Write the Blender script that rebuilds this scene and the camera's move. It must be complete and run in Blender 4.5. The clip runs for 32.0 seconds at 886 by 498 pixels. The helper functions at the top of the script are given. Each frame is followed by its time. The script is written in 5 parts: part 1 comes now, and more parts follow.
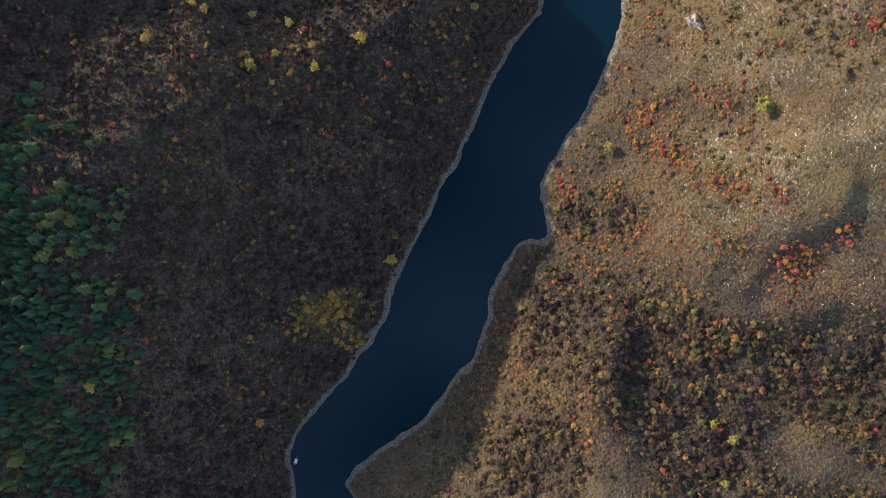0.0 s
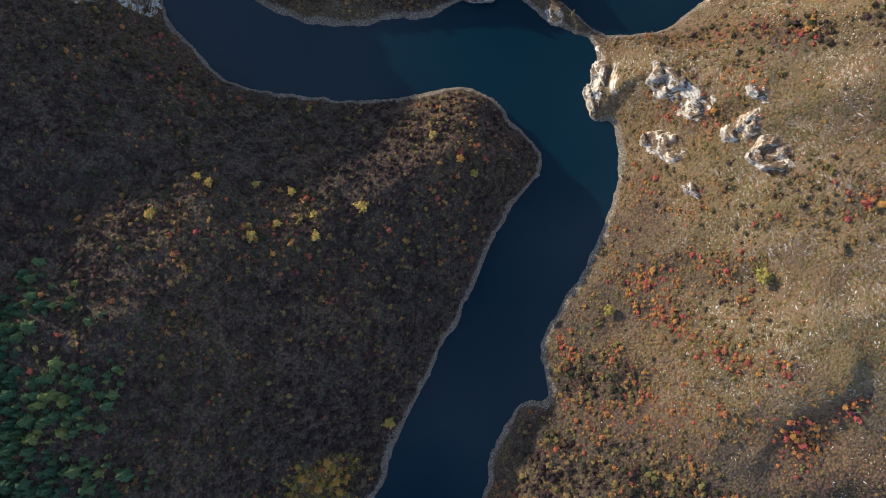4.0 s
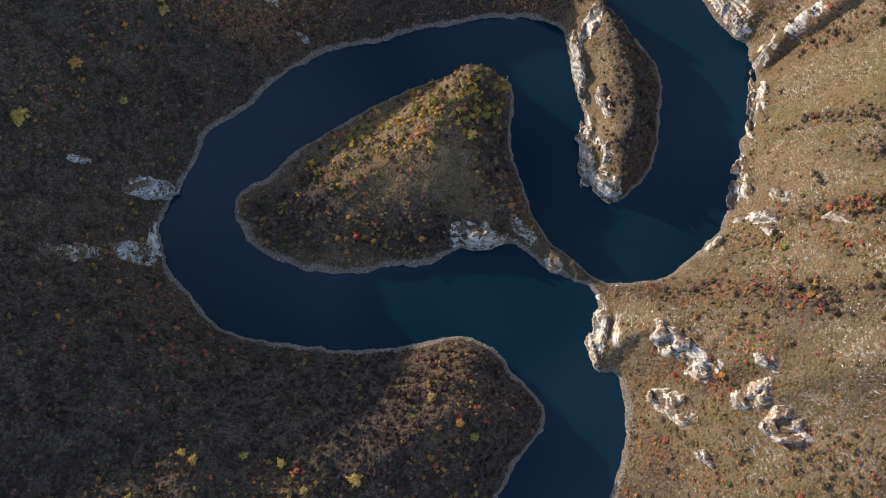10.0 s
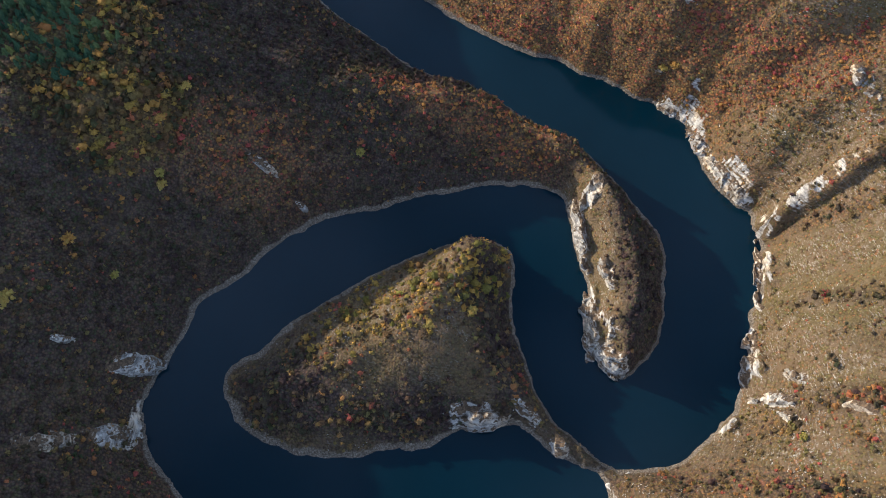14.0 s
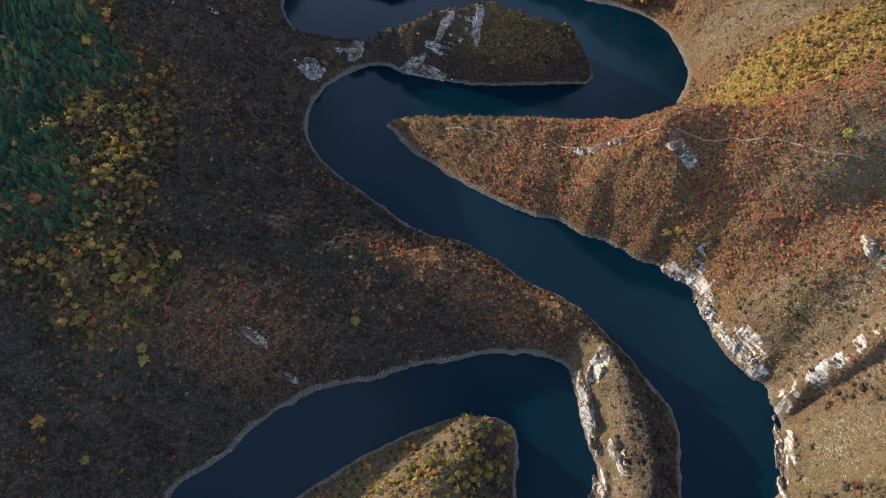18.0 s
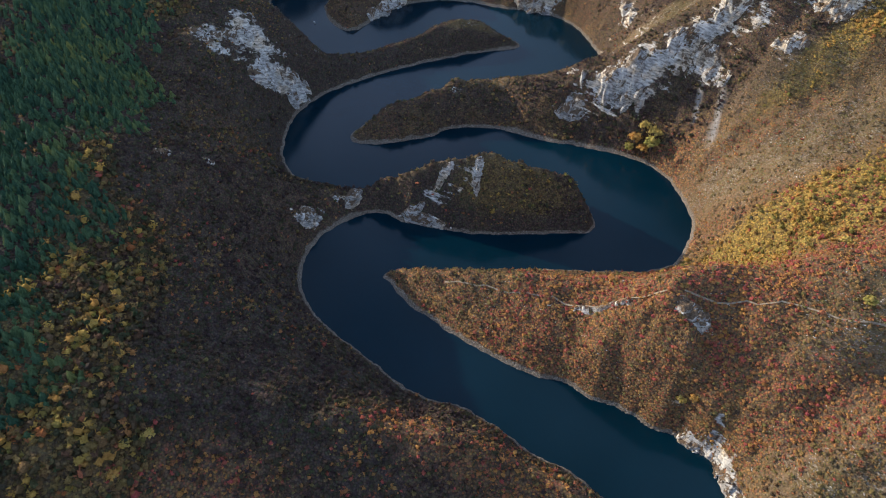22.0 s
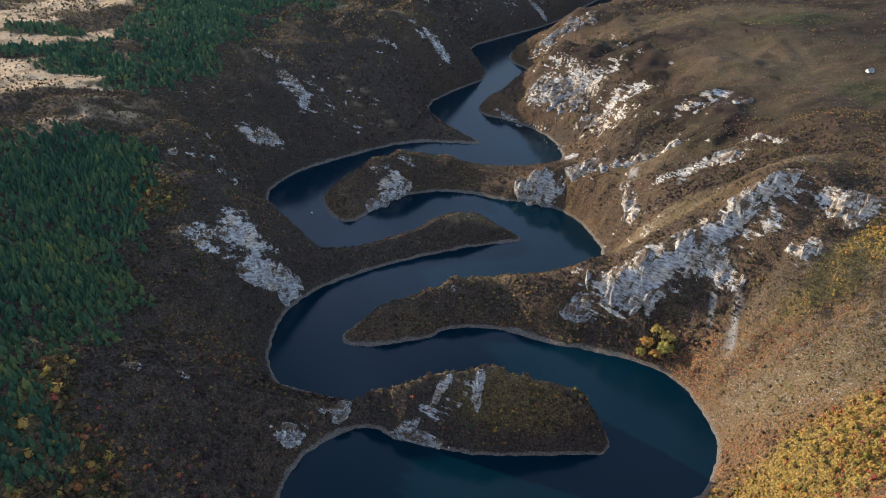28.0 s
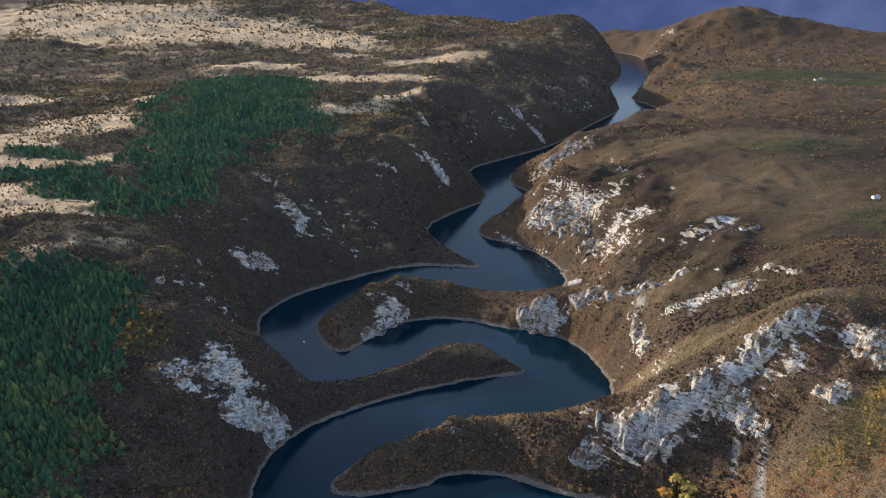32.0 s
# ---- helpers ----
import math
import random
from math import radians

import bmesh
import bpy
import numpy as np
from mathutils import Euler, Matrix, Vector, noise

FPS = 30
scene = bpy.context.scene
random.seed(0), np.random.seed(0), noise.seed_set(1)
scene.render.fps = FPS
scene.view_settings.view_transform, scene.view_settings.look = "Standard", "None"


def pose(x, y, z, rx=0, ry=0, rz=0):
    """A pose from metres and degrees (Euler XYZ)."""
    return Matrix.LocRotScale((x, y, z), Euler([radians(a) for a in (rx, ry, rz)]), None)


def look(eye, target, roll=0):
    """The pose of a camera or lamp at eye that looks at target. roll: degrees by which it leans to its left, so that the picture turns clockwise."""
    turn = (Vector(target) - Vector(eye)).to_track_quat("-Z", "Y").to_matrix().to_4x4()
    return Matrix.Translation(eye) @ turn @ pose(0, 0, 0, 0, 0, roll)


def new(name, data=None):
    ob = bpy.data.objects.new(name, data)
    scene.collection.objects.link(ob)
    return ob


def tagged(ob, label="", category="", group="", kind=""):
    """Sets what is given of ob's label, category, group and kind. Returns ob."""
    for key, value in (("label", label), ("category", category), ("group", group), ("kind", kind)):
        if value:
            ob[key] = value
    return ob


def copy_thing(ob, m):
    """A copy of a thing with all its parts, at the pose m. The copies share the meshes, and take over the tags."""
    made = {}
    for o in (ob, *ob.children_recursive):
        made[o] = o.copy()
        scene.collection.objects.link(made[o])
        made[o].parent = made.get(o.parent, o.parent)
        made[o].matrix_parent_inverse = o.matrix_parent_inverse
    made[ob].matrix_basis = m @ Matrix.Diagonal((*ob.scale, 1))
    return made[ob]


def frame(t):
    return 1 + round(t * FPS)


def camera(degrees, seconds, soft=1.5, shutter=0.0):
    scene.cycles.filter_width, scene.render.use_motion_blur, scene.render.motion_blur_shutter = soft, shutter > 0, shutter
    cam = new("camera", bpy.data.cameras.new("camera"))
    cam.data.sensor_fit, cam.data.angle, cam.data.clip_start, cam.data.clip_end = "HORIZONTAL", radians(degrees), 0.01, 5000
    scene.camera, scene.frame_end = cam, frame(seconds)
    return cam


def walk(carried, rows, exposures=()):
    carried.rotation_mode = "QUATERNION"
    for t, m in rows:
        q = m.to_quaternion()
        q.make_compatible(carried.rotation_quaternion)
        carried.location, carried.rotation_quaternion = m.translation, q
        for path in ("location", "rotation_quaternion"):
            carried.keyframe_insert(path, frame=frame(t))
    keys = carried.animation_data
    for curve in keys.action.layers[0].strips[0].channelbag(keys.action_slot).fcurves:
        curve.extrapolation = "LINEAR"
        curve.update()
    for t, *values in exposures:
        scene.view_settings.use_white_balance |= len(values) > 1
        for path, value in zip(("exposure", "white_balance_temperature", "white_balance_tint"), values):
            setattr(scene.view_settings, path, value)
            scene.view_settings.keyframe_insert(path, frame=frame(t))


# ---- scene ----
cam = camera(63.6, 32.0, 1.0)
METRES, EYE, TILT, LEAN, TURN = 400.0, 497.0, -90.0, 0.0, 0.0
ROWS = [
    (0.0, 0.0, 0.0, 0.0, 0.0, 0.0, -0.0),
    (0.5, -0.0, 0.0002, 0.0164, -0.01, 0.66, -0.03),
    (1.0, 0.0002, 0.0001, 0.0309, -0.01, 1.56, -0.05),
    (1.5, 0.0003, 0.0002, 0.0472, 0.0, 2.4, -0.07),
    (2.0, 0.0005, 0.0002, 0.0632, 0.01, 3.29, -0.11),
    (2.5, 0.0009, 0.0003, 0.0788, 0.02, 4.21, -0.14),
    (3.0, 0.0011, 0.0002, 0.0946, 0.03, 5.12, -0.18),
    (3.5, 0.0013, 0.0002, 0.1109, 0.03, 6.0, -0.22),
    (5.5, 0.0024, 0.0, 0.1735, 0.08, 9.64, -0.29),
    (6.0, 0.0024, 0.0001, 0.1894, 0.07, 10.54, -0.29),
    (6.5, 0.0024, -0.0, 0.2055, 0.06, 11.46, -0.3),
    (7.0, 0.0023, 0.0, 0.2208, 0.05, 12.46, -0.31),
    (7.5, 0.0018, 0.0001, 0.2366, 0.02, 13.45, -0.31),
    (8.0, 0.0016, 0.0001, 0.2522, 0.01, 14.47, -0.32),
    (8.5, 0.0016, 0.0, 0.2683, 0.0, 15.48, -0.32),
    (9.0, 0.0019, -0.0001, 0.284, 0.01, 16.49, -0.34),
    (9.5, 0.002, -0.0001, 0.3, 0.01, 17.5, -0.35),
    (10.0, 0.0017, -0.0003, 0.3159, -0.01, 18.54, -0.35),
    (10.5, 0.0021, -0.0002, 0.3318, -0.0, 19.58, -0.37),
    (11.0, 0.0019, -0.0003, 0.3478, -0.02, 20.67, -0.39),
    (11.5, 0.0018, -0.0003, 0.3637, -0.03, 21.79, -0.41),
    (12.0, 0.0018, -0.0004, 0.3793, -0.04, 22.91, -0.42),
    (12.5, 0.0018, -0.0004, 0.3955, -0.05, 24.0, -0.44),
    (13.0, 0.0024, -0.0004, 0.411, -0.05, 25.13, -0.46),
    (13.5, 0.0023, -0.0009, 0.4273, -0.06, 26.23, -0.48),
    (14.0, 0.0027, -0.001, 0.4431, -0.06, 27.37, -0.51),
    (14.5, 0.0022, -0.0011, 0.4588, -0.1, 28.51, -0.52),
    (16.5, 0.0024, -0.001, 0.5203, -0.18, 33.06, -0.61),
    (17.0, 0.0024, -0.0012, 0.536, -0.19, 34.23, -0.63),
    (17.5, 0.0017, -0.0016, 0.5517, -0.24, 35.37, -0.64),
    (18.0, 0.0017, -0.0012, 0.5668, -0.27, 36.53, -0.66),
    (18.5, 0.0028, -0.0017, 0.5827, -0.27, 37.67, -0.71),
    (19.0, 0.002, -0.0018, 0.5983, -0.32, 38.83, -0.7),
    (19.5, 0.002, -0.002, 0.6138, -0.35, 39.98, -0.73),
    (20.0, 0.0023, -0.0024, 0.6297, -0.38, 41.14, -0.75),
    (20.5, 0.0026, -0.0026, 0.6452, -0.4, 42.31, -0.79),
    (21.0, 0.0016, -0.0029, 0.6613, -0.46, 43.43, -0.8),
    (21.5, 0.0018, -0.0029, 0.6763, -0.48, 44.54, -0.83),
    (22.0, 0.002, -0.0033, 0.6919, -0.51, 45.62, -0.85),
    (22.5, 0.002, -0.0037, 0.7077, -0.54, 46.7, -0.87),
    (23.0, 0.0017, -0.0038, 0.7231, -0.59, 47.8, -0.88),
    (23.5, 0.002, -0.004, 0.7386, -0.62, 48.88, -0.92),
    (24.0, 0.0018, -0.0045, 0.7544, -0.66, 49.94, -0.92),
    (24.5, 0.0019, -0.0046, 0.7697, -0.69, 51.01, -0.94),
    (25.0, 0.0017, -0.0049, 0.7854, -0.71, 52.06, -0.96),
    (25.5, 0.0018, -0.0051, 0.8007, -0.74, 53.13, -0.97),
    (27.5, 0.0022, -0.0061, 0.8617, -0.86, 57.43, -1.06),
    (28.0, 0.0022, -0.0062, 0.8771, -0.89, 58.52, -1.06),
    (28.5, 0.0024, -0.0068, 0.8924, -0.89, 59.62, -1.07),
    (29.0, 0.0025, -0.007, 0.9078, -0.9, 60.73, -1.07),
    (29.5, 0.0027, -0.0073, 0.9232, -0.91, 61.84, -1.09),
    (30.0, 0.0027, -0.0077, 0.9386, -0.94, 62.97, -1.09),
    (30.5, 0.0031, -0.008, 0.9538, -0.96, 64.09, -1.11),
    (31.0, 0.0029, -0.0083, 0.969, -0.99, 65.21, -1.11),
    (31.5, 0.0031, -0.0086, 0.9844, -1.01, 66.33, -1.12),
    (32.0, 0.0029, -0.0089, 0.9997, -1.03, 67.45, -1.12),
]
walk(cam, [(t, pose(0, 0, EYE, TILT, LEAN, TURN) @ pose(METRES * x, METRES * y, METRES * z, 90 + pitch, roll, yaw)) for t, x, y, z, yaw, pitch, roll in ROWS])

# ---- world, sun, exposure ----
SUN_EL, SUN_AZ = radians(19), radians(-61)          # azimuth clockwise from +y
TO_SUN = Vector((math.sin(SUN_AZ) * math.cos(SUN_EL), math.cos(SUN_AZ) * math.cos(SUN_EL), math.sin(SUN_EL)))
world = bpy.data.worlds.new("world")
scene.world = world
world.use_nodes = True
wt = world.node_tree
sky = wt.nodes.new("ShaderNodeTexSky")
sky.sky_type = "NISHITA"
sky.sun_disc = False
sky.sun_elevation = SUN_EL
sky.sun_rotation = SUN_AZ % (2 * math.pi)
# scattered thin cloud over the blue
where = wt.nodes.new("ShaderNodeTexCoord")
puff = wt.nodes.new("ShaderNodeTexNoise")
puff.inputs["Scale"].default_value, puff.inputs["Detail"].default_value, puff.inputs["Roughness"].default_value = 2.6, 6.0, 0.55
wt.links.new(where.outputs["Generated"], puff.inputs["Vector"])
veil = wt.nodes.new("ShaderNodeValToRGB")
veil.color_ramp.elements[0].position, veil.color_ramp.elements[1].position = 0.4, 0.74
wt.links.new(puff.outputs["Fac"], veil.inputs["Fac"])
cloud = wt.nodes.new("ShaderNodeMix")
cloud.data_type = "RGBA"
cloud.inputs[7].default_value = (5.4, 7.0, 11.0, 1)
wt.links.new(veil.outputs["Color"], cloud.inputs[0])
wt.links.new(sky.outputs[0], cloud.inputs[6])
wt.links.new(cloud.outputs[2], wt.nodes["Background"].inputs["Color"])
wt.nodes["Background"].inputs["Strength"].default_value = 0.15
sun_data = bpy.data.lights.new("sun", "SUN")
sun_data.energy, sun_data.angle, sun_data.color = 4.9, radians(0.6), (1.0, 0.86, 0.68)
sun = new("sun", sun_data)
sun.matrix_world = look((0, 0, 900), Vector((0, 0, 900)) - TO_SUN)
scene.view_settings.exposure = 0.3

# ---- materials ----
def material(name):
    m = bpy.data.materials.new(name)
    m.use_nodes = True
    t = m.node_tree
    return m, t, t.nodes["Principled BSDF"]


def node(t, kind, **sets):
    n = t.nodes.new(kind)
    for key, v in sets.items():
        n.inputs[key.replace("_", " ")].default_value = v
    return n


def noise_at(t, scale, detail=4.0, rough=0.55, stretch=None):
    geo = t.nodes.new("ShaderNodeNewGeometry")
    n = node(t, "ShaderNodeTexNoise", Scale=scale, Detail=detail, Roughness=rough)
    if stretch:
        mul = t.nodes.new("ShaderNodeVectorMath")
        mul.operation = "MULTIPLY"
        mul.inputs[1].default_value = stretch
        t.links.new(geo.outputs["Position"], mul.inputs[0])
        t.links.new(mul.outputs[0], n.inputs["Vector"])
    else:
        t.links.new(geo.outputs["Position"], n.inputs["Vector"])
    return n.outputs["Fac"]


def ramp(t, fac, stops, mode="LINEAR"):
    r = t.nodes.new("ShaderNodeValToRGB")
    r.color_ramp.interpolation = mode
    e = r.color_ramp.elements
    while len(e) < len(stops):
        e.new(0.5)
    for el, (p, c) in zip(e, stops):
        el.position = p
        el.color = (*c, 1) if len(c) == 3 else c
    t.links.new(fac, r.inputs["Fac"])
    return r.outputs["Color"]


def mix(t, fac, a, b, blend="MIX"):
    n = t.nodes.new("ShaderNodeMix")
    n.data_type, n.blend_type = "RGBA", blend
    for sock, v in ((n.inputs[0], fac), (n.inputs[6], a), (n.inputs[7], b)):
        if isinstance(v, (int, float)):
            sock.default_value = v
        elif isinstance(v, tuple):
            sock.default_value = (*v, 1)
        else:
            t.links.new(v, sock)
    return n.outputs[2]


def maths(t, op, a, b=0.0, clamp=False):
    n = t.nodes.new("ShaderNodeMath")
    n.operation, n.use_clamp = op, clamp
    for sock, v in zip(n.inputs, (a, b)):
        if isinstance(v, (int, float)):
            sock.default_value = v
        else:
            t.links.new(v, sock)
    return n.outputs[0]


def bump(t, bsdf, height, strength, distance):
    b = node(t, "ShaderNodeBump", Strength=strength, Distance=distance)
    t.links.new(height, b.inputs["Height"])
    t.links.new(b.outputs[0], bsdf.inputs["Normal"])


def attribute(t, name, out="Fac"):
    a = t.nodes.new("ShaderNodeAttribute")
    a.attribute_name = name
    return a.outputs[out]


def cushions(t, scale):
    """Low growth seen from above: a random value for each tuft, and how far each place is from its middle."""
    geo = t.nodes.new("ShaderNodeNewGeometry")
    v = node(t, "ShaderNodeTexVoronoi", Scale=scale)
    bend = t.nodes.new("ShaderNodeVectorMath")
    bend.operation = "ADD"
    n = node(t, "ShaderNodeTexNoise", Scale=1.1, Detail=2.0)
    t.links.new(geo.outputs["Position"], n.inputs["Vector"])
    t.links.new(geo.outputs["Position"], bend.inputs[0])
    t.links.new(n.outputs["Color"], bend.inputs[1])
    t.links.new(bend.outputs[0], v.inputs["Vector"])
    sep = t.nodes.new("ShaderNodeSeparateColor")
    t.links.new(v.outputs["Color"], sep.inputs[0])
    return sep.outputs[0], v.outputs["Distance"]


def strata(t, scale, tilt=(0.3, 0.22, 1.0)):
    """Noise in thin tilted beds."""
    geo = t.nodes.new("ShaderNodeNewGeometry")
    dot = t.nodes.new("ShaderNodeVectorMath")
    dot.operation = "DOT_PRODUCT"
    dot.inputs[1].default_value = tilt
    t.links.new(geo.outputs["Position"], dot.inputs[0])
    sep = t.nodes.new("ShaderNodeSeparateXYZ")
    t.links.new(geo.outputs["Position"], sep.inputs[0])
    comb = t.nodes.new("ShaderNodeCombineXYZ")
    t.links.new(maths(t, "MULTIPLY", sep.outputs[0], 0.32), comb.inputs[0])
    t.links.new(maths(t, "MULTIPLY", sep.outputs[1], 0.32), comb.inputs[1])
    t.links.new(dot.outputs["Value"], comb.inputs[2])
    n = node(t, "ShaderNodeTexNoise", Scale=scale, Detail=5.0, Roughness=0.65)
    t.links.new(comb.outputs[0], n.inputs["Vector"])
    return n.outputs["Fac"]


def limestone(t):
    big = noise_at(t, 0.05, 5)
    fine = strata(t, 0.42)
    c = ramp(t, fine, [(0.3, (0.13, 0.124, 0.114)), (0.4, (0.3, 0.288, 0.264)), (0.5, (0.54, 0.518, 0.472)), (0.6, (0.76, 0.735, 0.67))])
    stain = ramp(t, big, [(0.34, (0.7, 0.7, 0.72)), (0.5, (1.0, 1.0, 1.0)), (0.6, (1.0, 0.86, 0.7)), (0.74, (0.75, 0.72, 0.7))])
    return mix(t, 1.0, c, stain, "MULTIPLY"), fine


def rock_material():
    m, t, b = material("limestone")
    c, fine = limestone(t)
    # dark cracks, and soil with dry grass and brush on the ledges
    crack = ramp(t, noise_at(t, 0.3, 4, 0.65, (1.0, 1.0, 0.45)), [(0.455, (0, 0, 0)), (0.5, (1, 1, 1)), (0.545, (0, 0, 0))])
    c = mix(t, maths(t, "MULTIPLY", crack, 0.38), c, (0.13, 0.12, 0.11))
    geo = t.nodes.new("ShaderNodeNewGeometry")
    sep = t.nodes.new("ShaderNodeSeparateXYZ")
    t.links.new(geo.outputs["Normal"], sep.inputs[0])
    flat = maths(t, "ADD", maths(t, "MULTIPLY", sep.outputs[2], 0.3), maths(t, "ADD", maths(t, "MULTIPLY", noise_at(t, 0.11, 5, 0.65), 0.7), maths(t, "MULTIPLY", strata(t, 0.16), 0.4)))
    brush = ramp(t, noise_at(t, 0.9, 3), [(0.35, (0.075, 0.052, 0.036)), (0.5, (0.15, 0.1, 0.06)), (0.65, (0.22, 0.15, 0.09))])
    c = mix(t, ramp(t, flat, [(0.68, (0, 0, 0)), (0.72, (1, 1, 1))]), c, brush)
    t.links.new(c, b.inputs["Base Color"])
    b.inputs["Roughness"].default_value = 0.9
    bump(t, b, maths(t, "SUBTRACT", fine, maths(t, "MULTIPLY", crack, 0.4)), 0.9, 1.4)
    return m


def stone_material():
    m, t, b = material("weathered_stone")
    t.links.new(ramp(t, noise_at(t, 0.8, 4), [(0.3, (0.34, 0.32, 0.28)), (0.7, (0.62, 0.59, 0.54))]), b.inputs["Base Color"])
    b.inputs["Roughness"].default_value = 0.9
    return m


def ground_material():
    m, t, b = material("hillside")
    geo = t.nodes.new("ShaderNodeNewGeometry")
    cover = t.nodes.new("ShaderNodeSeparateColor")
    t.links.new(attribute(t, "cover", "Color"), cover.inputs[0])
    rock, grass, scree = cover.outputs
    patch, fine, mid = noise_at(t, 0.02, 5), noise_at(t, 0.9, 5, 0.7), noise_at(t, 0.16, 4, 0.6)
    coarse = noise_at(t, 0.45, 4, 0.65)
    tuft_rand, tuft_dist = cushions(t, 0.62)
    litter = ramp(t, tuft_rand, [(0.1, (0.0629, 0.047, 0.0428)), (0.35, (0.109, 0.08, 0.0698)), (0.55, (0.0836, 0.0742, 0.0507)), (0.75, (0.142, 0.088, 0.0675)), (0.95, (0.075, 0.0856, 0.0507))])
    # shade between tufts, put into the colour away from each middle
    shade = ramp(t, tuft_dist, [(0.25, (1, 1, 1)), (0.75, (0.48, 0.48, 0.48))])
    rust = ramp(t, tuft_rand, [(0.08, (0.1, 0.07, 0.05)), (0.3, (0.21, 0.125, 0.075)), (0.5, (0.17, 0.13, 0.065)), (0.68, (0.32, 0.15, 0.065)), (0.82, (0.27, 0.085, 0.065)), (0.95, (0.38, 0.22, 0.08))])
    amber = ramp(t, tuft_rand, [(0.08, (0.16, 0.11, 0.045)), (0.35, (0.33, 0.2, 0.06)), (0.6, (0.24, 0.2, 0.06)), (0.9, (0.46, 0.29, 0.075))])
    litter = mix(t, attribute(t, "ruddy"), litter, rust)
    litter = mix(t, attribute(t, "golden"), litter, amber)
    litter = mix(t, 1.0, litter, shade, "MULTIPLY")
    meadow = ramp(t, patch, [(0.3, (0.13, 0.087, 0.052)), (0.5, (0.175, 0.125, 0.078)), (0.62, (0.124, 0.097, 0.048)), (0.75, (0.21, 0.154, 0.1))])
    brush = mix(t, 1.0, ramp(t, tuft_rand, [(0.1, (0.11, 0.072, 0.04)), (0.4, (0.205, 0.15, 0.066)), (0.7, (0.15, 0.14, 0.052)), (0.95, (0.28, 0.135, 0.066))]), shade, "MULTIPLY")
    thicket = maths(t, "ADD", maths(t, "MULTIPLY", coarse, 0.5), maths(t, "MULTIPLY", mid, 0.5))
    meadow = mix(t, ramp(t, thicket, [(0.46, (0.9, 0.9, 0.9)), (0.54, (0, 0, 0))]), meadow, brush)
    # thin pale stones weathering out of the soil
    veins = ramp(t, strata(t, 0.95), [(0.53, (0, 0, 0)), (0.6, (1, 1, 1))])
    broken = ramp(t, noise_at(t, 1.9, 2, 0.5), [(0.42, (0, 0, 0)), (0.54, (1, 1, 1))])
    stony = maths(t, "MULTIPLY", maths(t, "MULTIPLY", veins, broken), ramp(t, noise_at(t, 0.035, 4, 0.65), [(0.42, (0.08, 0.08, 0.08)), (0.58, (1, 1, 1))]))
    meadow = mix(t, maths(t, "MULTIPLY", stony, 0.6), meadow, ramp(t, fine, [(0.3, (0.34, 0.31, 0.26)), (0.65, (0.62, 0.59, 0.53))]))
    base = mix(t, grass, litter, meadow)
    hay = ramp(t, maths(t, "ADD", maths(t, "MULTIPLY", mid, 0.6), maths(t, "MULTIPLY", patch, 0.4)), [(0.36, (0.34, 0.225, 0.13)), (0.45, (0.47, 0.33, 0.195)), (0.54, (0.6, 0.44, 0.27)), (0.64, (0.68, 0.52, 0.335))])
    hay = mix(t, ramp(t, coarse, [(0.34, (0.45, 0.45, 0.45)), (0.43, (0, 0, 0))]), hay, (0.16, 0.11, 0.06))
    base = mix(t, attribute(t, "hay"), base, hay)
    # plateau pasture, its colour darkened for the cloud shadow lying over it
    pasture = ramp(t, patch, [(0.34, (0.024, 0.017, 0.015)), (0.48, (0.042, 0.03, 0.021)), (0.6, (0.03, 0.026, 0.017)), (0.72, (0.064, 0.05, 0.029))])
    pasture = mix(t, ramp(t, thicket, [(0.42, (0.8, 0.8, 0.8)), (0.56, (0, 0, 0))]), mix(t, 1.0, pasture, (1.35, 1.3, 1.3), "MULTIPLY"), pasture)
    base = mix(t, attribute(t, "cover", "Alpha"), base, pasture)
    base = mix(t, attribute(t, "turf"), base, ramp(t, mid, [(0.35, (0.032, 0.036, 0.018)), (0.65, (0.07, 0.068, 0.034))]))
    stone, stone_h = limestone(t)
    gravel = ramp(t, fine, [(0.3, (0.22, 0.2, 0.18)), (0.7, (0.42, 0.4, 0.37))])
    base = mix(t, scree, base, gravel)
    edge = maths(t, "ADD", rock, maths(t, "ADD", maths(t, "MULTIPLY", maths(t, "SUBTRACT", strata(t, 0.13), 0.5), 1.5), maths(t, "MULTIPLY", maths(t, "SUBTRACT", mid, 0.5), 0.6)))
    base = mix(t, ramp(t, edge, [(0.45, (0, 0, 0)), (0.58, (1, 1, 1))]), base, stone)
    # bleached bank between high and low water
    sep = t.nodes.new("ShaderNodeSeparateXYZ")
    t.links.new(geo.outputs["Position"], sep.inputs[0])
    wander = maths(t, "ADD", maths(t, "MULTIPLY", maths(t, "SUBTRACT", mid, 0.5), 5.0), maths(t, "MULTIPLY", maths(t, "SUBTRACT", noise_at(t, 0.035, 3), 0.5), 5.0))
    level = maths(t, "ADD", sep.outputs[2], wander)
    bank = ramp(t, fine, [(0.32, (0.066, 0.053, 0.041)), (0.48, (0.15, 0.124, 0.096)), (0.6, (0.27, 0.236, 0.19)), (0.7, (0.42, 0.38, 0.32))])
    level = maths(t, "DIVIDE", level, 8.0, True)
    base = mix(t, ramp(t, level, [(0.28, (1, 1, 1)), (0.4, (0, 0, 0))]), base, bank)
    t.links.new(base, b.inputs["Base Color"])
    b.inputs["Roughness"].default_value = 0.95
    b.inputs["Specular IOR Level"].default_value = 0.1
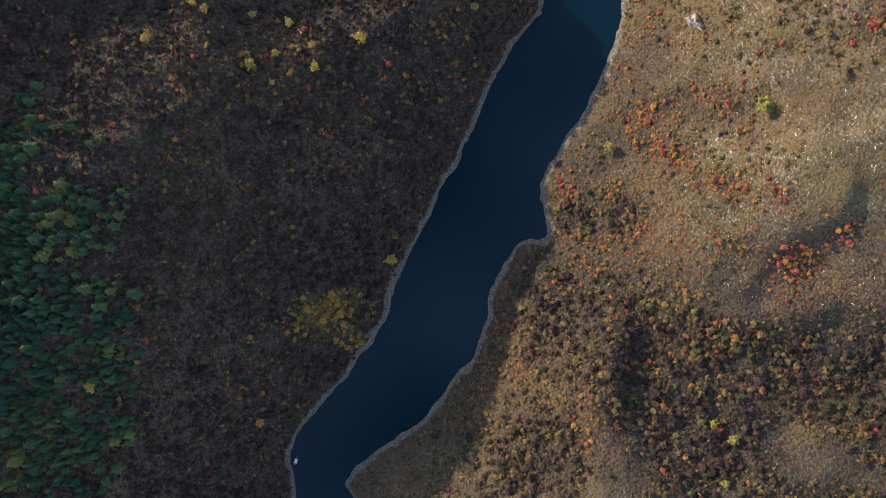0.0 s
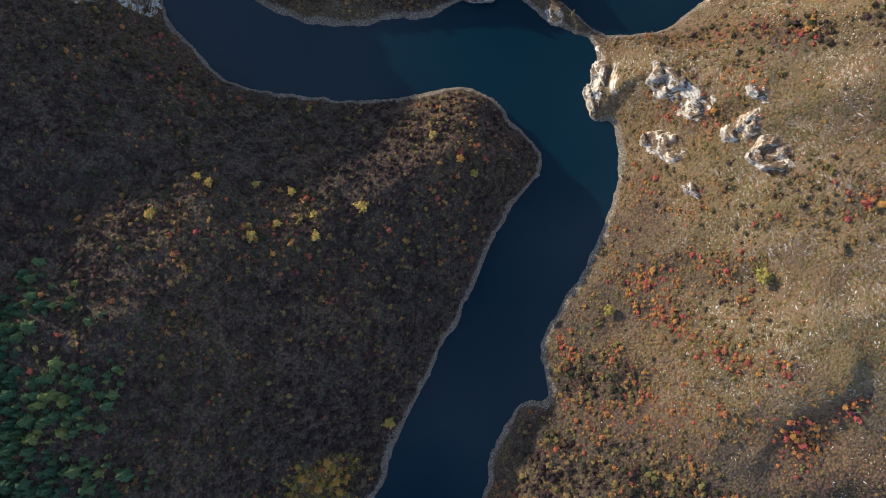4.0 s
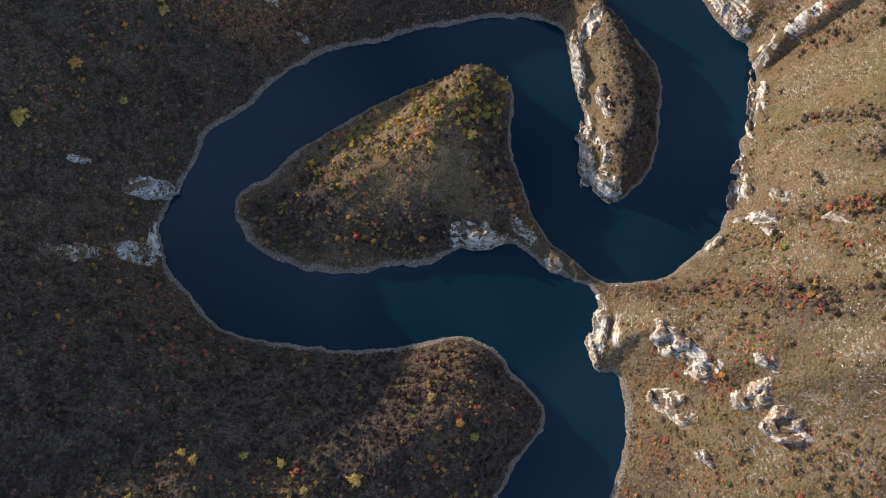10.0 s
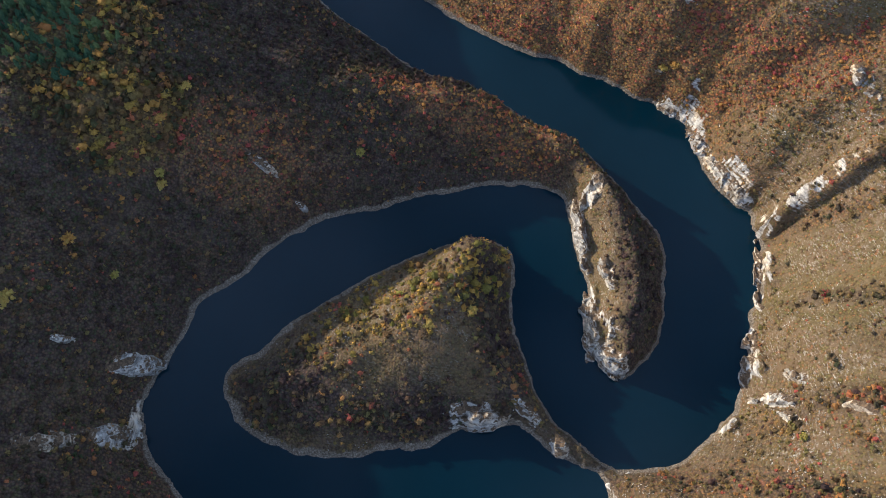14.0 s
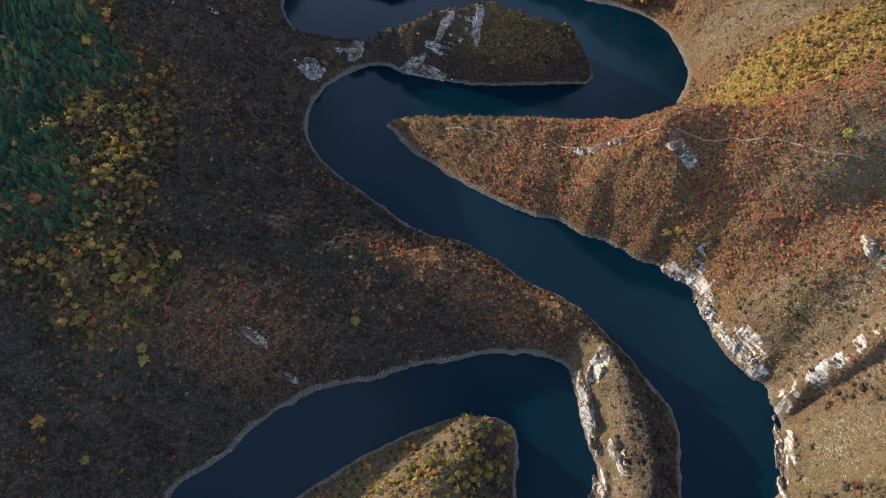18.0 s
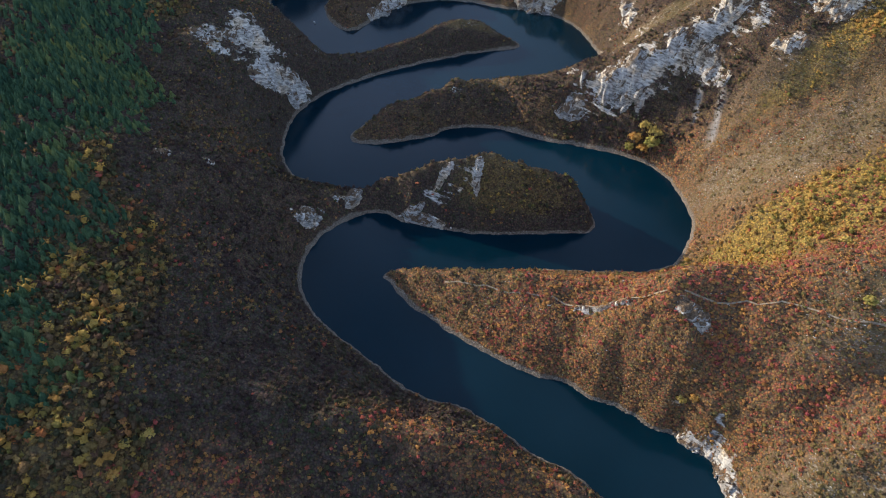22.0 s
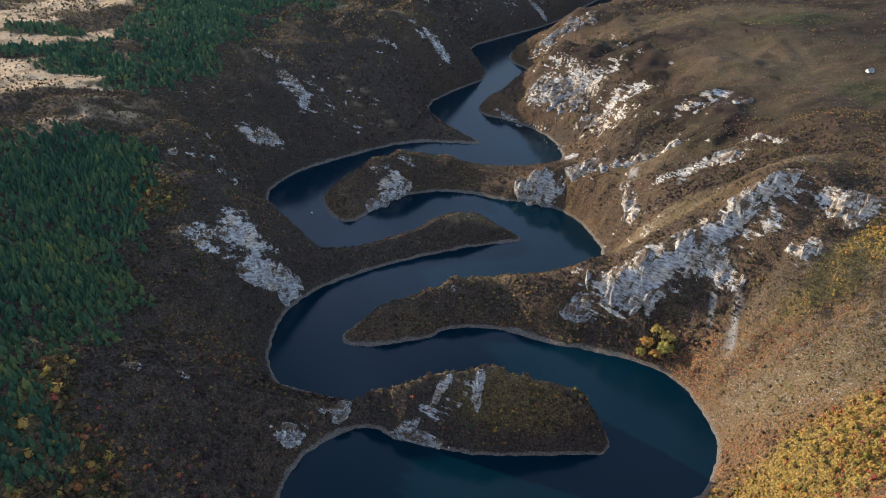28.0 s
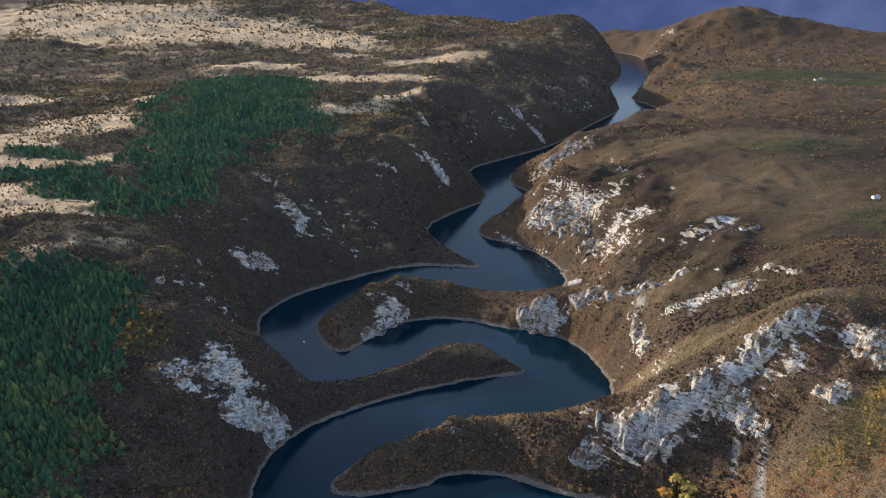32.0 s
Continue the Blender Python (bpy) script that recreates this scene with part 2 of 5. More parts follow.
    bump(t, b, maths(t, "SUBTRACT", maths(t, "ADD", fine, maths(t, "MULTIPLY", mid, 1.5)), tuft_dist), 0.8, 1.0)
    return m


def water_material():
    m, t, b = material("river_water")
    c = ramp(t, noise_at(t, 0.006, 3), [(0.35, (0.0006, 0.0128, 0.0225)), (0.65, (0.001, 0.0165, 0.0285))])
    t.links.new(c, b.inputs["Base Color"])
    b.inputs["Roughness"].default_value = 0.12
    b.inputs["IOR"].default_value = 1.33
    b.inputs["Specular IOR Level"].default_value = 0.36
    bump(t, b, noise_at(t, 0.5, 3), 0.12, 0.3)
    return m


def leaf_material(name, stops, dark=0.55):
    m, t, b = material(name)
    c = ramp(t, attribute(t, "tint"), stops)
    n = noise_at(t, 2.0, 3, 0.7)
    # colour darker where the bump noise is low, lighter in broad clumps
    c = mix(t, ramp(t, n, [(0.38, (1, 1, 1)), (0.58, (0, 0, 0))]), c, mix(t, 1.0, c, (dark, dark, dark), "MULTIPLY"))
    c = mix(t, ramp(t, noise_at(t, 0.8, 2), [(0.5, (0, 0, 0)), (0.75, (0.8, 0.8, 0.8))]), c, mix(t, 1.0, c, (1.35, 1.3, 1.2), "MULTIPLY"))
    t.links.new(c, b.inputs["Base Color"])
    b.inputs["Roughness"].default_value = 0.9
    b.inputs["Specular IOR Level"].default_value = 0.1
    bump(t, b, n, 1.0, 1.2)
    return m


def plain_material(name, colour, rough=0.7, scale=3.0, vary=0.25):
    m, t, b = material(name)
    lo = tuple(v * (1 - vary) for v in colour)
    hi = tuple(min(1.0, v * (1 + vary)) for v in colour)
    t.links.new(ramp(t, noise_at(t, scale, 4), [(0.3, lo), (0.7, hi)]), b.inputs["Base Color"])
    b.inputs["Roughness"].default_value = rough
    return m


GROUND, LIMESTONE, STONE, WATER = ground_material(), rock_material(), stone_material(), water_material()
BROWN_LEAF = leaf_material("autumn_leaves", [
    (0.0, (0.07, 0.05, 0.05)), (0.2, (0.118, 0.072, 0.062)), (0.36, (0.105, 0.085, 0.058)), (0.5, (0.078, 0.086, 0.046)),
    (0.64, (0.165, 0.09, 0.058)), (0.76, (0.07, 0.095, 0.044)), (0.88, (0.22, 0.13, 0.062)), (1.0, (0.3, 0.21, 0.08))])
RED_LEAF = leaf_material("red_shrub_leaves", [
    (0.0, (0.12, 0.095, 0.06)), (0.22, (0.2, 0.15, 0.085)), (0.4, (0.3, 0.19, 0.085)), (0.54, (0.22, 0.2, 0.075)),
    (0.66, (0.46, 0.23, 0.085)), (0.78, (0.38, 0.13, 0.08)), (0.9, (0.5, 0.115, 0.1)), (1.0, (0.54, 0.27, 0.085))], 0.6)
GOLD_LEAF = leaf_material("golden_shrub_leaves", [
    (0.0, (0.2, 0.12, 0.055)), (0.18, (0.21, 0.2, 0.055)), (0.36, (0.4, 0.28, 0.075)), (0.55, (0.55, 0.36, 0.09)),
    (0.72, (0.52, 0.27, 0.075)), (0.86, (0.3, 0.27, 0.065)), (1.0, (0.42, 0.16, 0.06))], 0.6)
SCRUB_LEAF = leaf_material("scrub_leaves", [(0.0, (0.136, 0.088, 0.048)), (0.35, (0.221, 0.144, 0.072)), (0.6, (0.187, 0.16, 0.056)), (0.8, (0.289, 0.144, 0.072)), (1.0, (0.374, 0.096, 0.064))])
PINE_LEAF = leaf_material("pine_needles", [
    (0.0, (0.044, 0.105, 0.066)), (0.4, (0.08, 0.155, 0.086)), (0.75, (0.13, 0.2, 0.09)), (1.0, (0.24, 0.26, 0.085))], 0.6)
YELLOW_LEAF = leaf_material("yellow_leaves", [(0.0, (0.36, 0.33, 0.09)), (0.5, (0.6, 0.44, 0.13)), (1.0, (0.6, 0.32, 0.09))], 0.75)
BARK = plain_material("bark", (0.12, 0.09, 0.07), 0.9)

# ---- the lie of the land ----
# water's edge, south to north, in metres
WEST_SOUTH = [(-120, -420), (-101, -173), (-108, -143), (-99, -126), (-86, -110), (-73, -95), (-52, -69), (-40, -50), (-33, -25), (-23, -5),
              (-16, 12), (-6, 28), (0, 45), (11, 58), (18, 79), (25, 94), (33, 114), (44, 132), (52, 146), (66, 160), (72, 177), (64, 187),
              (48, 203), (38, 218), (27, 225), (6, 228), (-18, 223), (-54, 218), (-83, 219), (-124, 224), (-151, 229), (-170, 243), (-188, 262), (-200, 279)]
WEST_BAY = [(-203, 286), (-212, 307), (-204, 329), (-196, 350), (-187, 372), (-185, 389), (-169, 397), (-149, 412), (-141, 430), (-110, 453),
            (-85, 466), (-49, 469), (-21, 484), (6, 487), (38, 494), (80, 494), (95, 486), (99, 473), (102, 451), (104, 425), (111, 403),
            (105, 378), (104, 362), (112, 343), (126, 329), (144, 340), (155, 353), (165, 374), (168, 398), (173, 423), (171, 449)]
WEST_BEND = [(164, 460), (149, 487), (122, 525), (101, 546), (68, 563), (40, 586), (16, 604), (-13, 610), (-36, 623), (-61, 646), (-89, 670),
             (-112, 691), (-132, 721), (-139, 753), (-133, 786), (-118, 813), (-90, 836), (-67, 841), (-48, 826), (-18, 819), (17, 809), (64, 809),
             (123, 812), (154, 814), (154, 847), (143, 868), (110, 876), (60, 876), (20, 874), (-30, 870), (-70, 868), (-110, 880), (-150, 888)]
WEST_LOOPS = [(-177, 902), (-192, 948), (-189, 1014), (-167, 1055), (-134, 1087), (-81, 1122), (5, 1165), (59, 1182), (101, 1190), (95, 1210),
              (60, 1240), (20, 1250), (-30, 1225), (-74, 1180), (-135, 1148), (-178, 1142), (-216, 1172), (-246, 1211), (-277, 1311), (-268, 1356),
              (-235, 1407), (-180, 1451), (-111, 1505), (-54, 1527), (3, 1526), (63, 1520)]
WEST_FAR = [(23, 1569), (-29, 1647), (-51, 1715), (1, 1797), (88, 1900), (46, 2009), (38, 2127), (116, 2212), (275, 2373), (374, 2553),
            (473, 2721), (580, 2900), (600, 3050), (560, 3180), (580, 3300), (790, 3766), (830, 4350), (640, 4470), (330, 4520), (0, 4480)]
EAST_SOUTH = [(-75, -420), (-62, -173), (-68, -160), (-56, -148), (-40, -137), (-19, -122), (-3, -107), (6, -90), (23, -74), (25, -58), (33, -46),
              (30, -34), (39, -17), (47, -1), (57, 7), (73, 5), (72, 23), (67, 41), (72, 56), (81, 71), (92, 86), (100, 100), (109, 116),
              (116, 135), (121, 152), (124, 165), (126, 185), (121, 205), (109, 204), (102, 216), (104, 229), (111, 240), (113, 252), (108, 264),
              (93, 270), (76, 277), (66, 288), (56, 295), (47, 299)]
ISLAND = [(31, 295), (6, 292), (-15, 279), (-34, 281), (-50, 276), (-70, 273), (-115, 279), (-141, 294), (-152, 310), (-157, 328), (-150, 341),
          (-130, 351), (-118, 370), (-98, 383), (-73, 401), (-38, 421), (1, 438), (17, 442), (46, 439), (54, 427), (52, 393), (54, 364),
          (61, 341), (67, 320), (72, 307), (88, 290), (105, 275)]
EAST_MID = [(114, 269), (131, 268), (156, 271), (173, 280), (187, 293), (202, 304), (214, 324), (221, 346), (227, 370), (226, 382), (240, 392),
            (243, 419), (251, 442), (246, 457), (248, 471), (236, 476), (225, 488), (214, 512), (213, 539), (207, 561), (194, 567), (182, 582),
            (168, 585), (154, 597), (136, 609), (117, 615), (98, 632), (77, 633), (57, 644), (37, 658), (6, 679), (-15, 697), (-37, 715),
            (-50, 738), (-63, 750), (-39, 758), (5, 755), (62, 761), (119, 759), (216, 760), (244, 796), (258, 832)]
EAST_LOOPS = [(256, 867), (246, 911), (220, 936), (173, 958), (123, 969), (85, 984), (52, 997), (26, 998), (0, 993), (-19, 975), (-58, 965),
              (-96, 956), (-117, 967), (-110, 990), (-80, 1025), (-30, 1060), (20, 1082), (90, 1090), (160, 1105), (200, 1130), (208, 1169),
              (203, 1199), (191, 1246), (163, 1287), (131, 1303), (81, 1310), (21, 1335), (-30, 1337), (-80, 1311), (-114, 1265), (-138, 1227),
              (-169, 1245), (-191, 1297), (-186, 1340), (-150, 1395), (-100, 1430), (-40, 1448), (30, 1440), (110, 1430), (170, 1445)]
EAST_FAR = [(192, 1470), (192, 1518), (166, 1591), (108, 1642), (56, 1667), (52, 1718), (94, 1780), (190, 1930), (127, 2029), (150, 2120),
            (260, 2230), (390, 2370), (500, 2560), (600, 2700), (720, 2880), (720, 3000), (660, 3120), (720, 3260), (880, 3700), (965, 4160), (1000, 4400), (860, 4600), (400, 4690), (0, 4660)]
# summits, shoulders and saddles: x, y, height above the water
# first ten, west of x=-385, are unseen; heights set where shade falls
WEST_HILLS = [(-390, 365, 172), (-405, 280, 178), (-415, 150, 172), (-420, 0, 160), (-415, 430, 82), (-425, 500, 95), (-420, -150, 150), (-430, 580, 108), (-425, 660, 112), (-425, 760, 120), (-52, 129, 50), (-170, 119, 90), (-207, 69, 104), (-211, 191, 80), (-79, 141, 53), (-264, 564, 113), (-228, 535, 105), (-234, 471, 87),
              (-179, 567, 92), (-310, 753, 126), (-138, 478, 36), (-258, 797, 102), (-209, -32, 107), (-97, 57, 63), (-75, -44, 22), (-159, -79, 73),
              (-263, 340, 67), (-222, 408, 37), (-81, 566, 53), (-144, 560, 74), (-182, 753, 45), (-220, 1039, 79), (-392, 928, 126), (29, 832, 43),
              (20, 1191, 41), (117, 486, 22), (127, 426, 18), (115, 344, 6), (-100, 1190, 8), (-100, 858, 9)]
EAST_HILLS = [(252, -14, 78), (215, -20, 62), (170, 184, 40), (173, 33, 61), (208, 36, 81), (217, 141, 72), (234, 217, 93), (172, 205, 53), (197, 219, 75), (260, 457, 22),
              (208, 622, 66), (180, 600, 70), (78, -53, 34), (130, -76, 41), (240, -59, 52), (86, -81, 53), (236, 146, 85), (152, 60, 36),
              (282, 399, 59), (237, 296, 46), (181, 235, 52), (284, 620, 111), (300, 554, 76), (303, 779, 81), (384, 873, 102), (248, 1003, 94),
              (360, 1018, 173), (417, 970, 183), (339, 1162, 140), (244, 1138, 71), (62, 738, 19), (19, 1024, 47), (110, 1028, 49), (-66, 1345, 44)]
ISLE_HILLS = [(-15, 356, 43), (17, 431, 15), (-75, 351, 26), (24, 430, 10), (-90, 334, 25), (206, 1687, 100), (640, 1433, 170), (-435, 1243, 140),
              (-439, 1449, 145), (-593, 1670, 155), (-325, 1953, 165)]
SPUR_HILLS = [(-65, 1385, 42), (-13, 1385, 40), (-108, 1375, 26), (-150, 1370, 6), (30, 1385, 20), (91, 1385, 15), (142, 1385, 24), (-172, 1290, 6),
              (-150, 1310, 12), (33, 848, 70), (82, 848, 58), (125, 846, 44), (-16, 848, 52), (-49, 850, 34), (-22, 1040, 20), (72, 1045, 42),
              (125, 1045, 50), (170, 1045, 62), (-80, 1000, 15), (-100, 975, 6), (70, 1200, 12), (20, 1225, 26), (-40, 740, 7), (150, 1290, 12),
              (-2, 1205, 40), (35, 1205, 36), (-40, 1192, 22), (-50, 1018, 12), (170, 722, 24), (215, 737, 16), (120, 727, 18)]
FAR_HILLS = [(-250, 1190, 30), (-300, 1330, 35), (-330, 1250, 110), (-248, 1656, 120), (-336, 1500, 130), (-100, 1850, 125), (0, 2300, 130), (200, 2700, 150),
             (380, 3050, 150), (300, 2210, 50), (450, 2420, 60), (650, 2620, 75), (330, 2000, 105), (820, 2350, 130), (1000, 3000, 130), (360, 1450, 135),
             (300, 1750, 115), (-10, 1560, 14)]


def rounded(points):
    p = np.array(points, float)
    a, b = p[:-1], p[1:]
    q = np.empty((2 * len(a), 2))
    q[0::2], q[1::2] = 0.75 * a + 0.25 * b, 0.25 * a + 0.75 * b
    return np.vstack([p[:1], q, p[-1:]])


WEST_BANK = rounded(WEST_SOUTH + WEST_BAY + WEST_BEND + WEST_LOOPS + WEST_FAR)
EAST_BANK = rounded(EAST_SOUTH + ISLAND + EAST_MID + EAST_LOOPS + EAST_FAR)


def bank_distance(x, y, bank):
    best = np.full(x.shape, 1e9, np.float32)
    lim = (y.min() - 700, y.max() + 700)
    for (ax, ay), (bx, by) in zip(bank[:-1], bank[1:]):
        if max(ay, by) < lim[0] or min(ay, by) > lim[1]:
            continue
        ex, ey = bx - ax, by - ay
        u = np.clip(((x - ax) * ex + (y - ay) * ey) / (ex * ex + ey * ey + 1e-9), 0, 1)
        np.minimum(best, (x - ax - u * ex) ** 2 + (y - ay - u * ey) ** 2, out=best)
    return np.sqrt(best)


def in_river(x, y):
    ring = np.vstack([WEST_BANK, EAST_BANK[::-1]])
    inside = np.zeros(x.shape, bool)
    for (ax, ay), (bx, by) in zip(ring, np.roll(ring, -1, 0)):
        if ay == by:
            continue
        m = (y >= min(ay, by)) & (y < max(ay, by))
        if m.any():
            inside[m] ^= x[m] < (bx - ax) * (y[m] - ay) / (by - ay) + ax
    return inside


def shore(x, y):
    """Distance to the water's edge (minus: in the river), and whether the west bank is the nearer one."""
    x, y = np.asarray(x, np.float32), np.asarray(y, np.float32)
    d, west = np.empty(x.shape, np.float32), np.empty(x.shape, bool)
    order = np.argsort(y, kind="stable")
    for part in np.array_split(order, max(1, len(x) // 6000)):
        dw, de = bank_distance(x[part], y[part], WEST_BANK), bank_distance(x[part], y[part], EAST_BANK)
        d[part], west[part] = np.where(in_river(x[part], y[part]), -1, 1) * np.minimum(dw, de), dw < de
    return d, west


def lattice(seed):
    return np.random.RandomState(seed).rand(256, 256).astype(np.float32)


def value_noise(x, y, scale, seed, octaves=4, gain=0.5):
    """Smooth noise round 0, about -1 to 1."""
    out, amp, total = 0, 1.0, 0.0
    for o in range(octaves):
        g = lattice(seed + o)
        u, v = x / scale * 2 ** o + 37.3 * o, y / scale * 2 ** o + 11.7 * o
        i, j = np.floor(u).astype(int), np.floor(v).astype(int)
        fu, fv = u - i, v - j
        fu, fv = fu * fu * (3 - 2 * fu), fv * fv * (3 - 2 * fv)
        i0, i1, j0, j1 = i % 256, (i + 1) % 256, j % 256, (j + 1) % 256
        out = out + amp * ((g[i0, j0] * (1 - fu) + g[i1, j0] * fu) * (1 - fv) + (g[i0, j1] * (1 - fu) + g[i1, j1] * fu) * fv - 0.5) * 2
        total += amp
        amp *= gain
    return out / total


def rise(d):
    return d / (1 + d / 140.0)


def steepness(x, y, hills):
    h = np.array(hills, float)
    d, _ = shore(h[:, 0], h[:, 1])
    k = np.clip(h[:, 2] / rise(np.maximum(d, 3)), 0.1, 3.4)
    top = np.full(x.shape, 1.15 / 300.0 ** 4, np.float64)
    low = np.full(x.shape, 1 / 300.0 ** 4, np.float64)
    for (hx, hy, _), v in zip(hills, k):
        w = 1 / ((x - hx) ** 2 + (y - hy) ** 2 + 22.0 ** 2) ** 2
        top += w * v
        low += w
    return top / low


# crests: x, y, height along each, and how wide the crest is
RIDGES = [([(21, 428, 30), (8, 396, 43), (-4, 356, 46), (4, 330, 40)], 30), ([(-4, 350, 46), (-50, 340, 37), (-105, 325, 22), (-138, 318, 9)], 26),
          ([(95, 505, 30), (116, 478, 27), (130, 440, 29), (132, 405, 29), (128, 363, 23), (121, 340, 9)], 18),
          ([(-87, 854, 20), (-51, 852, 36), (-34, 846, 51), (-17, 846, 60), (5, 844, 69), (22, 842, 72), (60, 842, 68), (89, 844, 59), (123, 842, 50), (140, 832, 24)], 22),
          ([(-111, 972, 5), (-81, 986, 22), (-45, 1006, 31), (-7, 1028, 34), (25, 1038, 37), (71, 1040, 40), (109, 1036, 46), (159, 1022, 62), (227, 1010, 91)], 28),
          ([(227, 1010, 93), (277, 1008, 128), (355, 1010, 184), (431, 1009, 180), (520, 990, 190)], 45),
          ([(-151, 1114, 26), (-97, 1140, 20), (-69, 1156, 22), (-40, 1174, 25), (-11, 1194, 32), (28, 1208, 29), (59, 1206, 17), (83, 1200, 7)], 24),
          ([(-164, 1308, 24), (-132, 1328, 34), (-101, 1362, 40), (-59, 1384, 44), (-24, 1390, 34), (21, 1388, 23), (66, 1378, 17), (109, 1370, 21), (144, 1366, 30), (182, 1350, 44)], 36),
          ([(182, 1350, 44), (250, 1290, 90), (340, 1290, 140)], 45),
          ([(-52, 748, 7), (-25, 736, 21), (6, 722, 34), (56, 708, 46), (102, 696, 57), (138, 688, 66), (167, 680, 76), (260, 675, 92)], 30),
          ([(-300, 1012, 118), (-262, 1030, 120), (-222, 1040, 104), (-185, 1062, 40)], 26),
          ([(249, 1212, 76), (300, 1180, 110), (345, 1165, 143), (442, 1152, 205), (520, 1150, 200)], 45),
          ([(130, 1700, 40), (168, 1690, 85), (210, 1690, 120), (290, 1640, 135), (400, 1600, 150)], 55),
          ([(190, 2075, 40), (298, 2060, 116), (420, 2150, 105), (540, 2350, 62), (720, 2500, 98), (900, 2700, 120)], 110),
          ([(690, 3340, 20), (770, 3420, 48), (850, 3500, 60), (960, 3560, 70)], 110),
          ([(-60, 2350, 160), (220, 2650, 136), (330, 2850, 120)], 120), ([(100, 4050, 200), (276, 4000, 190), (535, 3800, 126), (680, 3650, 60)], 200),
          ([(1030, 4330, 50), (1110, 4380, 105), (1360, 4400, 240), (1760, 4350, 215), (2080, 4200, 165), (2700, 4100, 150)], 260)]


# cliff tops, with the drop on the right-hand side as one goes along; and low cliffs at the water's edge
SCARPS = [([(110, 1028), (166, 1008), (222, 996), (262, 1002), (310, 1016), (360, 1014), (417, 968), (500, 950)], 42),
          ([(-300, 985), (-262, 1022), (-225, 1042), (-180, 1066)], 24), ([(215, 1215), (240, 1180), (250, 1150)], 14),
          ([(130, 1322), (190, 1318), (260, 1280), (330, 1240)], 16), ([(300, 1190), (345, 1180), (400, 1165)], 12),
          ([(160, 1730), (198, 1700), (228, 1655), (245, 1610), (285, 1570)], 48), ([(180, 2080), (250, 2040), (330, 2010)], 22),
          ([(128, 232), (152, 200), (172, 192)], -9), ([(168, 185), (186, 170), (214, 158)], 8), ([(258, 452), (300, 472)], 9)]
BLUFFS = [(237, 488, 7, 26, 20), (213, 545, 6, 30, 10), (190, 572, 12, 4, -40), (246, 430, 6, 42, 0), (224, 355, 6, 34, 0), (110, 232, 14, 24, 0),
          (107, 374, 12, 40, 0), (104, 445, 9, 40, 0), (25, 297, 36, 9, 0), (-208, 300, 12, 24, 0), (192, 300, 14, 14, 0), (-95, 1310, 45, 12, 40),
          (150, 1590, 50, 20, -50)]


def to_line(x, y, line):
    """Distance to a line, plus on its left and minus on its right, and the share of its ends that is left over."""
    best, sign = np.full(x.shape, 1e12), np.ones(x.shape)
    for (ax, ay), (bx, by) in zip(line[:-1], line[1:]):
        ex, ey = bx - ax, by - ay
        u = np.clip(((x - ax) * ex + (y - ay) * ey) / (ex * ex + ey * ey), 0, 1)
        d2 = (x - ax - u * ex) ** 2 + (y - ay - u * ey) ** 2
        near = d2 < best
        best[near] = d2[near]
        sign[near] = np.sign(ex * (y - ay) - ey * (x - ax))[near]
    return np.sqrt(best) * np.where(sign == 0, 1, sign)


def cliffs(x, y):
    """What the cliffs add to the height, and how near one is."""
    add, near = np.zeros(x.shape), np.zeros(x.shape)
    wob = value_noise(x, y, 22, 141, 3) * 7
    for line, drop in SCARPS:
        box = (x > min(p[0] for p in line) - 130) & (x < max(p[0] for p in line) + 130) & (y > min(p[1] for p in line) - 130) & (y < max(p[1] for p in line) + 130)
        if not box.any():
            continue
        px, py = x[box], y[box]
        s = to_line(px, py, line) * (1 if drop > 0 else -1) + wob[box]
        end = np.clip(1.3 - np.minimum(np.hypot(px - line[0][0], py - line[0][1]), 40) / 40, 0, 1) + np.clip(1.3 - np.minimum(np.hypot(px - line[-1][0], py - line[-1][1]), 40) / 40, 0, 1)
        hold = np.clip(1 - end, 0, 1)
        fall = np.clip(-s / 10, 0, 1) * np.clip(1 - (-s - 10) / 75, 0, 1)
        add[box] += abs(drop) * hold * (0.25 * np.exp(-(s / 18) ** 2) - 0.85 * np.where(s < 0, fall, 0))
        near[box] = np.maximum(near[box], hold * np.clip(1.4 - np.abs(s + 8) / 22, 0, 1))
    return add, near


